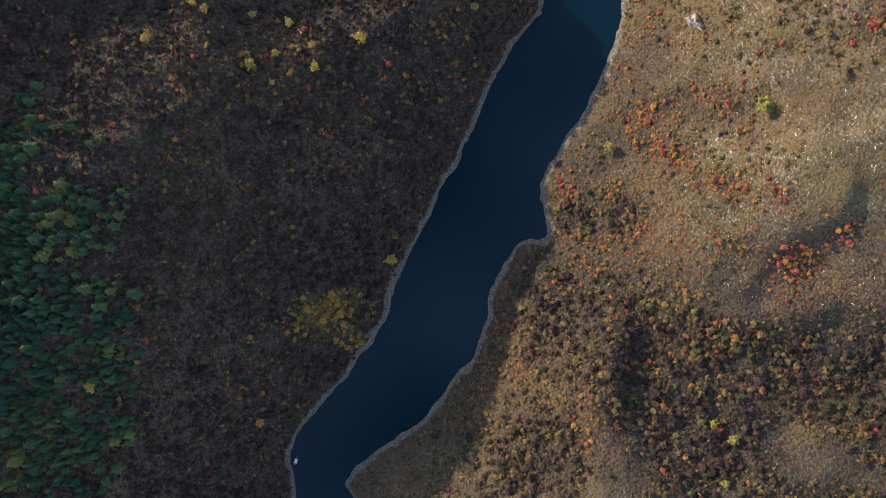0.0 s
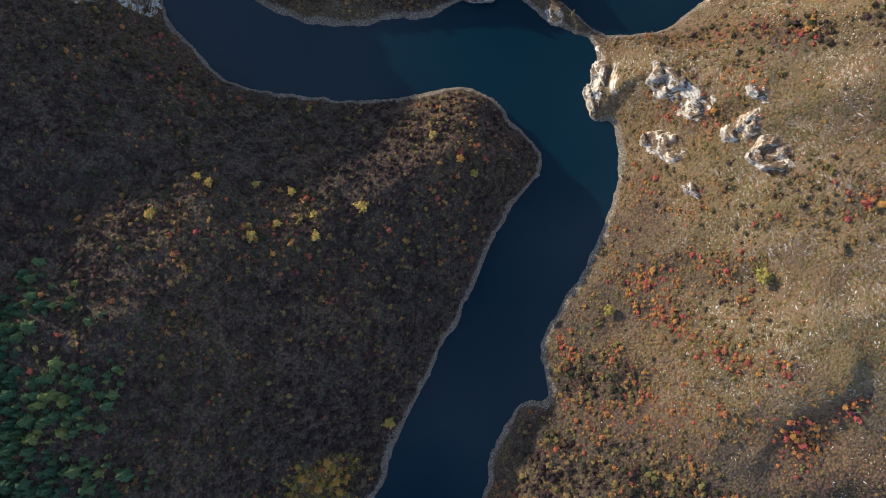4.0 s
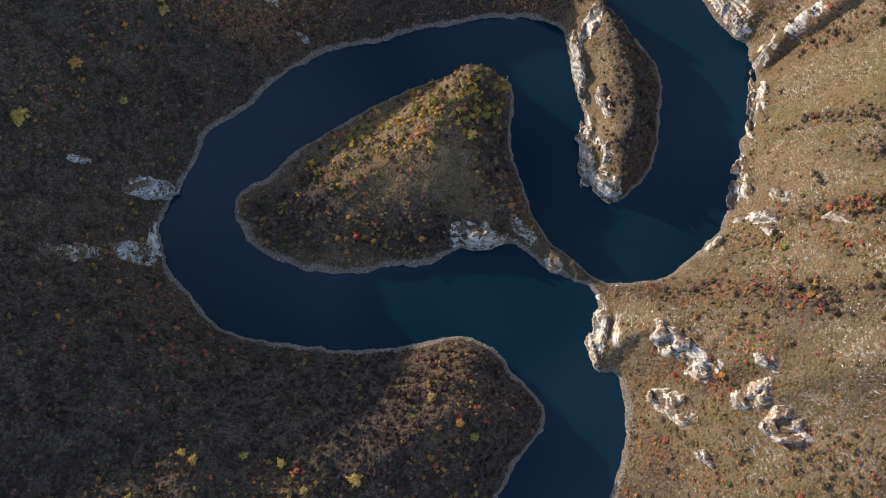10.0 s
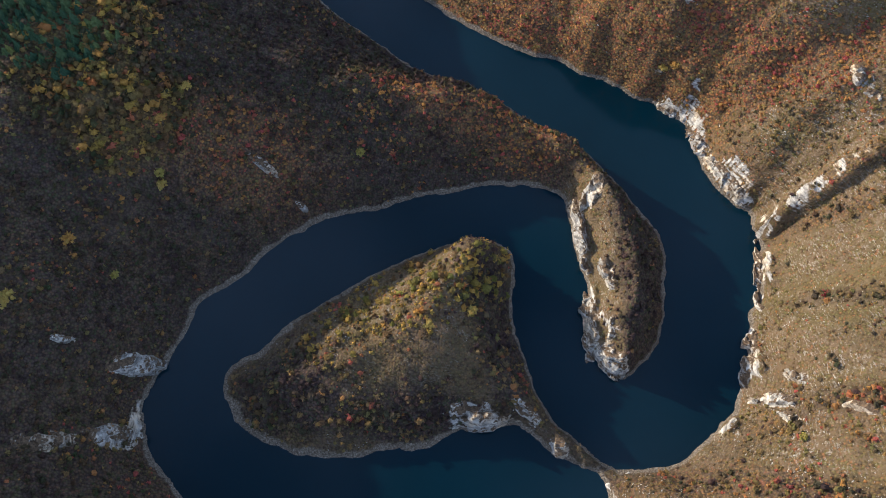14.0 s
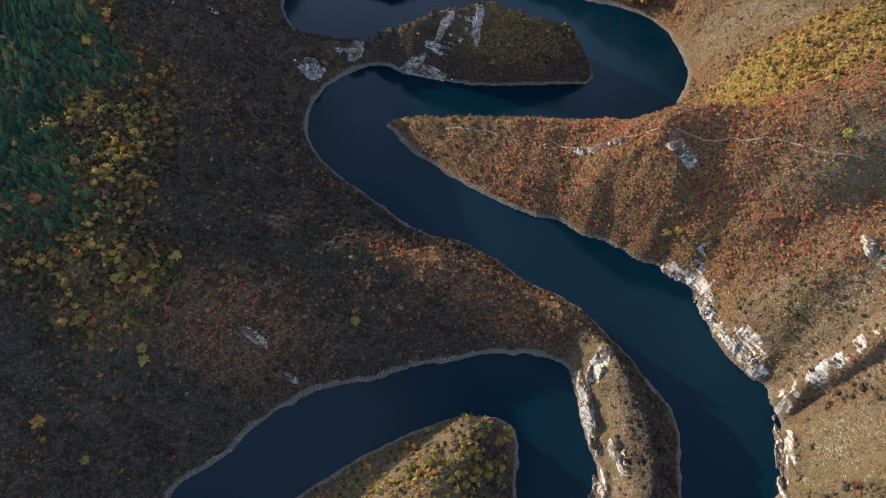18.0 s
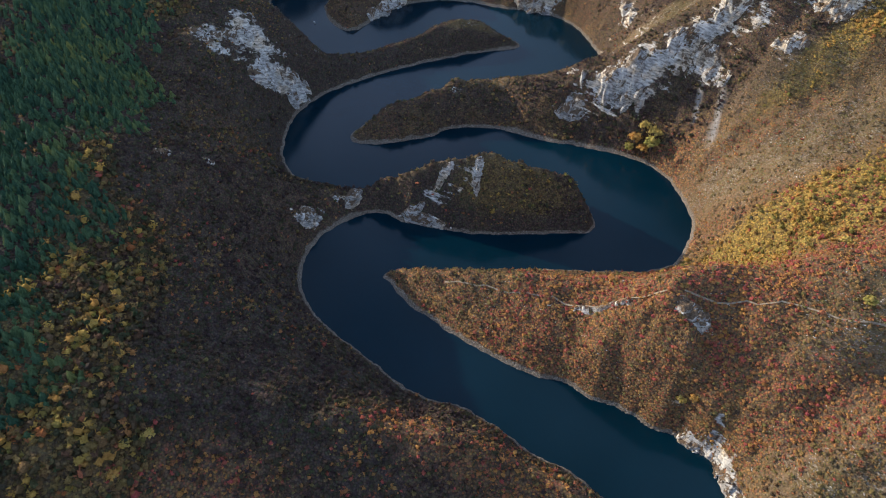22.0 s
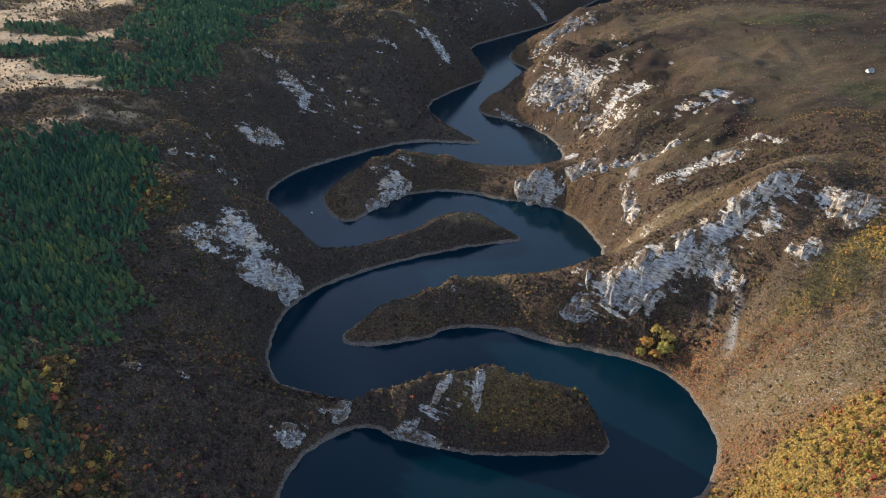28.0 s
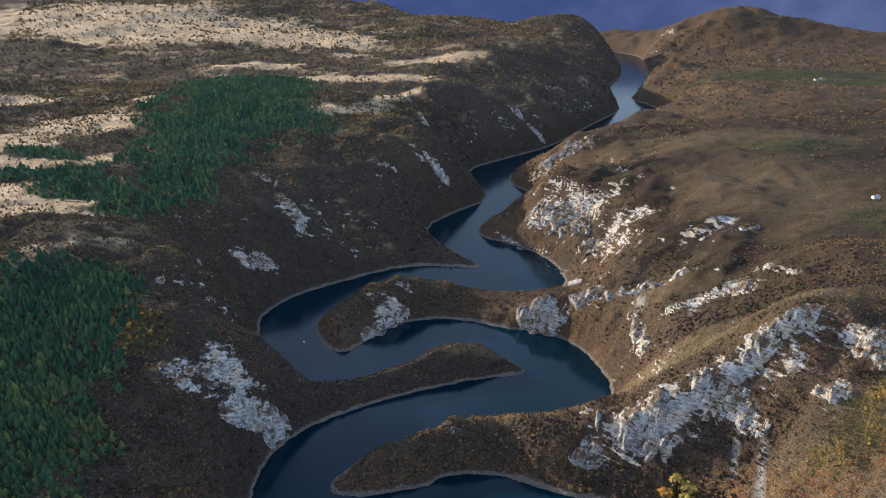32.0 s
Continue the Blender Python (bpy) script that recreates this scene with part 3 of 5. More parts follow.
def swell(x, y):
    """Height before crests and cliffs, and distance to the water and the nearer bank."""
    d, west = shore(x, y)
    ragged = d + value_noise(x, y, 14, 5, 3) * np.clip(np.abs(d) / 6, 0, 1) * 2.0 + value_noise(x, y, 11, 9, 3, 0.65) * 2.6 * np.clip((2600 - y) / 800, 0, 1)
    k = steepness(x, y, WEST_HILLS + EAST_HILLS + ISLE_HILLS + SPUR_HILLS + FAR_HILLS)
    dd = np.maximum(ragged, 0)
    far = np.clip((y - 1500) / 2500, 0, 1.2)
    inland = 1 - np.exp(-dd / 260)
    # the west climbs gently to rolling meadows, the east sinks towards the far reaches of the river
    h = rise(dd) * k * np.clip(0.75 + dd / 60, 0, 1) * np.where(west, 1, 1 - 0.45 * np.clip((y - 2200) / 1500, 0, 1)) + inland * far * np.where(west, 95, 25)
    h = h + inland * np.clip((y - 1200) / 800, 0, 1) * (value_noise(x, y, 700, 21, 4) * np.where(west, 55, 30) + value_noise(x, y, 240, 27, 2) * np.where(west, 14, 4))
    h = h + inland * np.clip((y - 2600) / 1500, 0, 1.5) * np.where(west, 70 * value_noise(x, y, 620, 24, 3), 30 * value_noise(x, y, 620, 24, 3))
    grow = np.clip(dd / 40, 0, 1)
    h = h + grow * (value_noise(x, y, 60, 31, 4) * 5 + value_noise(x, y, 16, 41, 3) * 1.2)
    ribs = 0.34 - np.abs(value_noise(x, y, 85, 33, 4, 0.55)) * 1.3
    h = h + np.clip((dd - 6) / 45, 0, 1) * ribs * (10 + 12 * np.clip((y - 1060) / 150, 0, 1) * np.clip((dd - 30) / 50, 0, 1) * np.clip((260 - dd) / 90, 0, 1))
    spurs = 0.36 - np.abs(value_noise(x, y, 210, 35, 3, 0.5)) * 1.6
    h = h + np.clip((dd - 25) / 90, 0, 1) * np.clip((y - 1080) / 200, 0, 1) * spurs * (8 + 22 * np.clip((330 - dd) / 120, 0, 1))
    return h, ragged, d, west


def crests(x, y, h):
    """The land drawn up or down to its crest lines, without moving the water's edge."""
    for line, width in RIDGES:
        p = np.array(line, float)
        was = swell(p[:, 0], p[:, 1])[0]
        lift = np.clip(p[:, 2] / np.maximum(was, 4), 0.25, 2.6)
        box = (x > p[:, 0].min() - 3 * width) & (x < p[:, 0].max() + 3 * width) & (y > p[:, 1].min() - 3 * width) & (y < p[:, 1].max() + 3 * width)
        if not box.any():
            continue
        px, py = x[box], y[box]
        best, share = np.full(px.shape, 1e12), np.ones(px.shape)
        for k in range(len(p) - 1):
            ex, ey = p[k + 1, :2] - p[k, :2]
            u = np.clip(((px - p[k, 0]) * ex + (py - p[k, 1]) * ey) / (ex * ex + ey * ey), 0, 1)
            d2 = (px - p[k, 0] - u * ex) ** 2 + (py - p[k, 1] - u * ey) ** 2
            near = d2 < best
            best[near] = d2[near]
            share[near] = (lift[k] * (1 - u) + lift[k + 1] * u)[near]
        h[box] *= 1 + (share - 1) * np.exp(-best / width ** 2)
    return h


def land(x, y):
    """Height, distance to the water, nearer bank, and bareness of the rock at each place."""
    h, ragged, d, west = swell(x, y)
    dd = np.maximum(ragged, 0)
    h = crests(x, y, h)
    add, scarp = cliffs(x, y)
    bluff = blob(x, y, BLUFFS)
    h = np.maximum(h + add * np.clip(dd / 12, 0, 1), np.minimum(dd * 0.4, 4.0))
    h = np.maximum(h, bluff * np.minimum(dd * 3.0, 13 + 5 * value_noise(x, y, 12, 161, 3)))
    for wx, wy, wa, wb, deg, top in WHALEBACKS:
        h = h + top * np.clip(1.25 * blob(x, y, [(wx, wy, wa, wb, deg)]), 0, 1) ** 0.7
    crag = np.maximum(crags(x, y, d), np.maximum(1.2 * scarp, 0.75 * bluff))
    lump = np.abs(value_noise(x, y, 17, 51, 4, 0.6))
    h = h + np.clip(crag, 0, 1) * np.clip(dd / 5, 0, 1) * (2.5 - 9 * lump)
    h = np.maximum(h, np.minimum(dd * 0.8, 1.5 + dd * 0.06))
    return np.where(ragged > 0, h, np.maximum(-10, ragged * 0.6) - 0.02), d, west, crag


# long rounded rock ribs: x, y, half length, half width, degrees, height
WHALEBACKS = [(281, 466, 38, 9, 24, 13), (250, 449, 12, 7, 40, 8)]


# crags: x, y, half length, half width, degrees of the long axis from +x
CRAGS_A = [(155, 211, 26, 8, -42), (150, 178, 15, 8, -53), (187, 181, 14, 7, 34), (204, 161, 20, 9, -20), (193, 199, 8, 4, -37), (109, 230, 23, 7, -101),
           (224, 309, 13, 5, -30), (226, 296, 8, 3, -48), (121, 342, 14, 8, -52), (-247, 272, 13, 6, 2), (-218, 281, 14, 8, 9), (-215, 334, 15, 6, 24),
           (25, 302, 20, 8, -8), (58, 304, 13, 3, -40), (258, 294, 8, 3, -46), (238, 324, 7, 3, -57), (162, 144, 6, 3, -50), (79, 281, 7, 5, -43),
           (107, 448, 30, 5, -85)]
CRAGS_B = [(108, 374, 31, 5, -92), (121, 360, 12, 4, -110), (122, 408, 14, 4, -80), (192, 571, 13, 3, -44), (211, 541, 28, 3.4, -74),
           (228, 497, 22, 3.6, -62), (242, 417, 36, 2.6, -101), (222, 352, 31, 4, -104), (-140, 485, 17, 3, -28), (-113, 465, 5, 2, -19), (-246, 271, 13, 5, 18),
           (-249, 338, 8, 2, 11), (-215, 332, 12, 4, 23), (116, 474, 12, 6, -125), (129, 661, 27, 3, -26), (189, 634, 15, 7, -36), (-140, 812, 12, 11, 28),
           (-106, 844, 16, 6, -7)]
CRAGS_C = [(314, 535, 15, 6, -67), (-276, 1000, 19, 6, -20), (-246, 1018, 26, 6, 30), (-213, 1016, 24, 9, 48), (-188, 1038, 18, 9, 40),
           (-257, 801, 13, 4, 11), (-226, 814, 7, 3, 2), (-139, 811, 16, 6, 48), (-99, 849, 10, 7, -22), (31, 835, 9, 5, 60), (-2, 838, 10, 3, 20),
           (-30, 829, 9, 2.5, 10), (-24, 823, 28, 3, -17), (147, 999, 15, 11, -38), (184, 1006, 28, 15, -49), (215, 995, 22, 18, -41), (250, 1006, 15, 13, -42),
           (282, 985, 26, 12, -52)]
CRAGS_D = [(304, 1013, 15, 12, -15), (344, 1018, 23, 7, 26), (351, 958, 17, 9, -23), (404, 974, 29, 12, -2), (345, 1169, 21, 9, -55), (382, 1162, 37, 6, -67),
           (240, 1194, 45, 9, -93), (199, 1294, 35, 10, -34), (130, 1311, 33, 15, -18), (279, 1254, 56, 8, -22), (-346, 1166, 7, 6, -3), (-292, 1406, 20, 9, 25),
           (-93, 1296, 43, 10, 49), (204, 1626, 60, 29, -54), (153, 1574, 81, 9, -57), (246, 1521, 40, 19, -29), (266, 1999, 79, 23, 2), (321, 1669, 30, 8, -71),
           (167, 2393, 41, 12, -38)]
CRAGS_E = [(229, 2370, 31, 7, 5), (-81, 2150, 34, 10, -54), (-31, 1838, 32, 12, 0), (-139, 1758, 29, 7, -3), (-267, 1507, 32, 8, -27), (-320, 1551, 29, 6, -21),
           (-292, 1402, 27, 7, 34), (391, 1325, 44, 9, 15), (342, 1164, 15, 6, -50)]
CRAGS = CRAGS_A + CRAGS_B + CRAGS_C + CRAGS_D + CRAGS_E


def blob(x, y, shapes):
    """How far inside the nearest of some ellipses: 1 at a middle, 0 outside."""
    out = np.zeros(np.shape(x))
    for cx, cy, a, b, deg in shapes:
        c, s = math.cos(math.radians(deg)), math.sin(math.radians(deg))
        u, v = ((x - cx) * c + (y - cy) * s) / a, ((y - cy) * c - (x - cx) * s) / b
        out = np.maximum(out, np.clip(1.6 - 1.2 * np.sqrt(u * u + v * v), 0, 1))
    return out


# slopes where rock shows all over between the brush
ROCKY = [(276, 464, 30, 7, 24), (0, 834, 34, 6, 4), (178, 1650, 55, 40, -50), (140, 1600, 90, 16, -52), (240, 1985, 75, 24, 0), (300, 1520, 60, 22, -30), (190, 1440, 60, 20, -60), (-60, 1845, 40, 16, 20), (-262, 1500, 40, 20, -25),
         (-300, 1400, 40, 14, 30), (-240, 1020, 60, 22, 40), (330, 1000, 90, 22, -8), (200, 1005, 70, 18, -8), (320, 1180, 70, 14, -15), (60, 1290, 90, 10, -10), (360, 1340, 60, 16, 15)]


def crags(x, y, d):
    return np.maximum(blob(x, y, CRAGS), 0.75 * blob(x, y, ROCKY) * (0.6 + value_noise(x, y, 40, 57, 3)))


# a sheet of ground, fine near the flight and coarse far off
def sheet_rows():
    ys, y = [], -330.0
    while y < 5300:
        ys.append(y)
        y += 2.6 if y < 1300 else 2.6 + (y - 1300) / 120
    return np.array(ys)


SHEET_Y = sheet_rows()
SHEET_S = np.linspace(-1, 1, 341)
SHEET_U = SHEET_S * (0.62 + 0.38 * SHEET_S ** 2)


def half_width(y):
    return 440 + np.maximum(0, y - 450) * 0.8


gx, gy = (SHEET_U[None, :] * half_width(SHEET_Y)[:, None]), np.repeat(SHEET_Y[:, None], len(SHEET_U), 1)
gh, gd, gwest, gcrag = (a.reshape(gx.shape) for a in land(gx.ravel(), gy.ravel()))
gslope = np.hypot(np.gradient(gh, axis=1) / np.gradient(gx, axis=1), np.gradient(gh, axis=0) / np.gradient(gy, axis=0))


def over_sheet(grid, x, y):
    """The value of a grid of the sheet at places x, y."""
    r = np.interp(y, SHEET_Y, np.arange(len(SHEET_Y)))
    c = np.interp(x / half_width(y), SHEET_U, np.arange(len(SHEET_U)))
    i, j = np.minimum(r.astype(int), len(SHEET_Y) - 2), np.minimum(c.astype(int), len(SHEET_U) - 2)
    a, b = r - i, c - j
    g = grid.astype(np.float32)
    return (g[i, j] * (1 - a) + g[i + 1, j] * a) * (1 - b) + (g[i, j + 1] * (1 - a) + g[i + 1, j + 1] * a) * b

# ---- what grows where ----
PINES = [(-260, -30, 80, 110, 0), (-300, 560, 60, 55, 0), (-340, 690, 70, 80, 0), (-360, 850, 70, 90, 0), (-390, 1000, 75, 110, 0),
         (-430, 1090, 90, 80, 0), (-440, 1440, 50, 110, -14), (-475, 1640, 110, 140, 0), (-455, 1880, 160, 150, 0), (-510, 2160, 175, 200, 0),
         (-640, 1470, 90, 40, 0), (-700, 1590, 70, 24, 0), (-560, 1400, 60, 40, 0), (-660, 1960, 20, 90, 0), (330, 2000, 90, 130, 0)]
GOLDEN = [(325, 742, 110, 38, 8), (430, 790, 50, 32, 25), (-265, 600, 45, 110, 0), (-235, 500, 40, 40, 0), (400, 938, 75, 16, 18), (-330, 1040, 40, 20, 0),
          (-70, -42, 22, 14, 20), (470, 960, 50, 22, 10), (70, 832, 55, 12, 0), (230, 735, 40, 18, 10), (-300, 720, 20, 60, 0)]
REDDISH = [(235, 925, 45, 40, 0), (330, 900, 80, 30, 10), (170, 252, 80, 20, 0), (120, 20, 60, 60, 0), (340, 745, 60, 40, 8), (200, 10, 40, 60, 30), (150, 690, 110, 50, 15), (250, 660, 90, 60, 0), (150, 120, 50, 45, 0), (130, 60, 40, 30, 0), (60, -90, 50, 50, 0), (40, 530, 90, 22, -20),
           (-150, 490, 60, 40, 0), (230, -20, 50, 30, 0), (165, 195, 60, 40, 0), (250, 290, 60, 30, 0), (280, 560, 60, 30, 0)]
MEADOW = [(-740, 1810, 110, 110, 0), (-690, 2020, 42, 50, 0), (-240, 2070, 150, 34, 60), (-225, 2410, 180, 40, 3), (-560, 2540, 140, 46, 36), (-1000, 3050, 330, 170, 20),
          (-900, 3450, 220, 160, 0), (-960, 1990, 100, 45, 0), (-620, 1590, 100, 26, 14), (-560, 1300, 90, 30, 20), (-465, 1210, 76, 20, 50), (-340, 2830, 80, 60, -30), (-1300, 2860, 180, 34, 0),
          (-760, 1520, 90, 34, 10), (-700, 1390, 90, 26, 10), (-1400, 3300, 420, 160, 10), (-480, 1150, 46, 12, 40), (-150, 2250, 90, 30, 50), (-60, 2700, 160, 50, 30),
          (-1200, 3300, 700, 420, 0), (-500, 3100, 260, 160, 0), (-640, 1350, 130, 40, 10), (-820, 1640, 120, 60, 0),
          (500, 1500, 160, 240, 0), (560, 1900, 250, 120, 0), (900, 2600, 400, 200, 0)]
BROWN_EAST = [(75, -55, 35, 50, -20), (110, -40, 60, 24, -20), (190, -75, 70, 24, -18), (130, -85, 60, 36, 0), (160, -120, 50, 30, 0), (110, -50, 50, 18, -25), (200, -60, 60, 14, -15), (260, -90, 40, 40, 0), (260, -170, 120, 30, 0), (60, -130, 40, 40, 30),
              (-110, 312, 40, 26, 12), (36, 372, 18, 60, 12), (-30, 300, 50, 14, 0), (100, 20, 30, 20, 0), (70, 845, 90, 20, 0), (190, 962, 120, 30, -5), (330, 1115, 110, 26, -20), (-60, 1350, 120, 40, 0), (60, 1020, 120, 20, 0)]
THICKETS = [(150, 258, 48, 14, 4), (215, 243, 46, 14, -14), (262, 232, 40, 16, -8), (212, 288, 34, 12, 30), (262, 300, 34, 12, -10), (300, 470, 40, 10, 20), (286, 440, 30, 8, 0),
            (270, 372, 26, 8, -20), (118, 84, 22, 9, 30), (150, 92, 30, 12, 10), (178, 88, 18, 14, 0), (146, 62, 24, 12, -35), (166, 44, 26, 11, -25), (193, 32, 16, 9, 0), (214, -8, 16, 14, 0),
            (186, 74, 6, 14, 20), (240, 12, 24, 8, 30), (250, 130, 20, 9, 10), (296, 330, 30, 9, -14), (140, 150, 10, 22, 0), (165, 195, 26, 10, -30), (84, 40, 8, 18, -20)]
CLEARINGS = [(90, -106, 12, 16, 0), (215, -128, 45, 14, -15), (265, 40, 60, 60, 0), (100, -120, 18, 40, 10)]
BARE_EAST = [(230, 100, 130, 110, 0), (280, 350, 100, 130, 0), (310, 520, 80, 55, 0), (312, 612, 55, 42, 0), (345, 870, 85, 75, 0),
             (60, -150, 30, 60, 20), (560, 1480, 170, 200, 0), (620, 1900, 260, 110, 0), (150, 215, 50, 60, 0), (290, 1075, 120, 24, -10), (340, 1225, 100, 26, -15)]
HEATH = [(420, 2010, 170, 90, 0), (330, 2050, 90, 60, 0), (763, 2400, 300, 120, 0), (560, 2300, 150, 100, 0), (900, 2100, 160, 50, 0), (1100, 2350, 300, 60, 0), (640, 2800, 300, 160, 0), (330, 1830, 120, 25, 0), (560, 1640, 90, 20, 0)]
TURF = [(1265, 2998, 400, 130, 0), (1300, 2750, 260, 90, 0), (650, 1830, 130, 60, 0), (600, 1330, 60, 60, 0)]
GROVE = [(-80, -40, 20, 12, 24), (-62, -62, 10, 8, 0)]
ISLE_TOP = [(-18, 385, 75, 34, 28)]
SPUR_TOPS = [(45, 848, 80, 8, 0), (20, 1036, 110, 9, 8), (30, 1204, 45, 8, 10), (-60, 1384, 60, 10, 10), (90, 712, 90, 9, -14)]
SPIT_SIDE = [(112, 470, 12, 26, 20), (114, 430, 14, 34, 0), (114, 385, 13, 40, 0), (116, 350, 9, 18, 0)]
GLADES = [(-262, 610, 30, 60, 8), (-240, 505, 26, 26, 0), (-285, 700, 18, 40, 0), (-225, 430, 16, 22, 0), (-330, 900, 24, 30, 0)]
SCREE = [(290, 930, 3, 26, -20), (300, 1180, 4, 18, -30), (275, 955, 2.5, 14, -20), (250, 1240, 3, 10, 0)]

patchy = value_noise(gx, gy, 90, 61, 4)
speck = value_noise(gx, gy, 22, 71, 4)
upland = np.clip((gy - 1080) / 250, 0, 1)
gpine = np.clip(blob(gx, gy, PINES) * 2.2 + speck * 1.1 + patchy * 0.8 - 0.45, 0, 1)
gmeadow = np.clip(blob(gx, gy, MEADOW) * 1.9 + patchy * 1.1 + speck * 0.9 - 0.35, 0, 1) * upland * np.clip(1.5 - 2.0 * gslope, 0, 1)
gbare = np.clip(blob(gx, gy, BARE_EAST) * (1.5 + 0.8 * patchy) + np.where(gy < 480, patchy * 0.5, 0), 0, 1)
ggrass = np.where(gwest, np.clip(0.35 * blob(gx, gy, GLADES) * np.clip(0.8 + 1.2 * speck, 0, 1) + gmeadow + upland * (patchy * 0.8 - 0.25) * (gh > 115) * np.clip(1.3 - 2.2 * gslope, 0, 1), 0, 1), np.clip(0.06 + 0.94 * gbare + (gy < 480) * 0.3 - 0.5 * blob(gx, gy, REDDISH), 0, 1))
ggrass = np.maximum(ggrass, blob(gx, gy, ISLE_TOP) * ~gwest)
ggrass = np.maximum(ggrass, np.clip(np.maximum(blob(gx, gy, SPIT_SIDE) * 1.5, blob(gx, gy, SPUR_TOPS)), 0, 0.95))
ggrass = np.clip(ggrass - (0.9 * blob(gx, gy, BROWN_EAST) + 0.55 * blob(gx, gy, THICKETS)) * ~gwest, 0, 1)
# far east plateau, where the pasture colour holds the cloud shadow
gshaded_pasture = np.clip(1.15 - (gy - 1900) / 700, 0.15, 1) * np.clip((gh - 85) / 40 + patchy * 0.6, 0, 1) * np.clip((gy - 1000) / 220, 0, 1) * ~gwest * (1 - 0.5 * blob(gx, gy, MEADOW))
grock = np.clip(np.clip(gcrag * np.clip((gslope - 0.4) * 0.9, 0.35, 0.85), 0, 0.75) + np.clip((gslope - 2.3) * 0.8, 0, 0.22) + np.clip(speck - 0.55, 0, 1) * 0.3, 0, 1) * (gd > 0)
# beds of limestone that come out all over the steep slopes of the far canyon
beds = np.clip((gy - 860) / 160, 0, 1) * np.clip((gslope - 0.45) * 1.6, 0, 1) * np.clip(0.62 + 1.1 * value_noise(gx, gy, 70, 65, 3), 0, 1) * np.where(gwest, 0.62, 0.85) * np.clip((gd - 8) / 20, 0, 1)
grock = np.maximum(grock, 0.56 * beds)
grock = np.maximum(grock, np.clip(blob(gx, gy, ROCKY) * 1.3, 0, 1) * np.clip(0.42 + 0.45 * speck, 0, 0.75)) * (gd > 0)
gscree = np.clip(blob(gx, gy, SCREE) * 2, 0, 1)
ggolden = np.clip(blob(gx, gy, GOLDEN) * 1.8 + speck * 0.3, 0, 1) * np.where(gwest, 0.35, 1.0)
gruddy = np.clip(np.where(gwest, blob(gx, gy, REDDISH) * 0.7 + 0.35 * np.clip(patchy, 0, 1), np.clip((gy - 400) / 100, 0, 1) * np.clip((980 - gy) / 150, 0.3, 1) + blob(gx, gy, REDDISH) * np.where(gy < 420, 0.35, 1.0) + 0.5 * patchy), 0, 1) * (1 - 0.7 * blob(gx, gy, BROWN_EAST))
gturf = np.clip(blob(gx, gy, TURF) * 1.3 + patchy * 0.3, 0, 1) * (gy > 1100)
ghay = np.clip(gmeadow * 1.7, 0, 1) * gwest * (1 - np.clip(1.5 * gpine, 0, 1))


def mesh_object(name, verts, faces, mat, smooth=False, **floats):
    """A mesh from arrays of corners and triangles or quads, with float values at its corners."""
    me = bpy.data.meshes.new(name)
    n, sides = len(faces), faces.shape[1]
    me.vertices.add(len(verts))
    me.vertices.foreach_set("co", np.ascontiguousarray(verts, np.float32).ravel())
    me.loops.add(n * sides)
    me.loops.foreach_set("vertex_index", np.ascontiguousarray(faces, np.int32).ravel())
    me.polygons.add(n)
    me.polygons.foreach_set("loop_start", np.arange(0, n * sides, sides, dtype=np.int32))
    me.polygons.foreach_set("use_smooth", np.full(n, smooth))
    for key, values in floats.items():
        me.attributes.new(key, "FLOAT", "POINT").data.foreach_set("value", np.ascontiguousarray(values, np.float32))
    me.update(calc_edges=True)
    me.materials.append(mat)
    return new(name, me)


# ---- ground and water ----
nr, nc = gx.shape
ii = np.arange(nr * nc).reshape(nr, nc)
quads = np.stack([ii[:-1, :-1], ii[:-1, 1:], ii[1:, 1:], ii[1:, :-1]], -1).reshape(-1, 4)
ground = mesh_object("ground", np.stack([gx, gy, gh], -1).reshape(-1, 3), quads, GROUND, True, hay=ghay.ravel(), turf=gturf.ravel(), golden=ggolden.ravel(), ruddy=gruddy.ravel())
paint = ground.data.color_attributes.new("cover", "FLOAT_COLOR", "POINT")
paint.data.foreach_set("color", np.stack([grock, ggrass, gscree, gshaded_pasture], -1).astype(np.float32).ravel())
tagged(ground, "steep wooded and grassy canyon slopes above a winding river", "hillside", kind="structure")
wv = np.array([(-900, -600, 0), (1200, -600, 0), (2600, 5300, 0), (-900, 5300, 0)], np.float32)
water = mesh_object("water", wv, np.array([[0, 1, 2, 3]]), WATER)
tagged(water, "dark blue still river water winding through the canyon", "water", kind="structure")


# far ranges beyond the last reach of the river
# distance haze is put into a blue base colour and a weak glow
rm, rt, rb_ = material("far_ranges_haze")
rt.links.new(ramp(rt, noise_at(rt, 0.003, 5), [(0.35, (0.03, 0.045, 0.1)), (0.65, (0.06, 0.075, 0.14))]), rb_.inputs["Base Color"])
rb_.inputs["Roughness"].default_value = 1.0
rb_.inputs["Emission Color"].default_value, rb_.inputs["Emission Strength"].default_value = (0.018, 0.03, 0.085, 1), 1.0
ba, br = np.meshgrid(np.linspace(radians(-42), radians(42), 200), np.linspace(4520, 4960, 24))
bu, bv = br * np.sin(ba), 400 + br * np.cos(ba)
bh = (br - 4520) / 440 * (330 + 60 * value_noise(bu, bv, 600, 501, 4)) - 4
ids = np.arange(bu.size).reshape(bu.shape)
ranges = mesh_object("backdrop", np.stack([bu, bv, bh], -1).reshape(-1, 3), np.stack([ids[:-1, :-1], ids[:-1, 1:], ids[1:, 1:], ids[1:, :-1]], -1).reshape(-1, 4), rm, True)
tagged(ranges, "distant mountain ranges painted in haze blue beyond the plateau", "mountains", kind="structure")


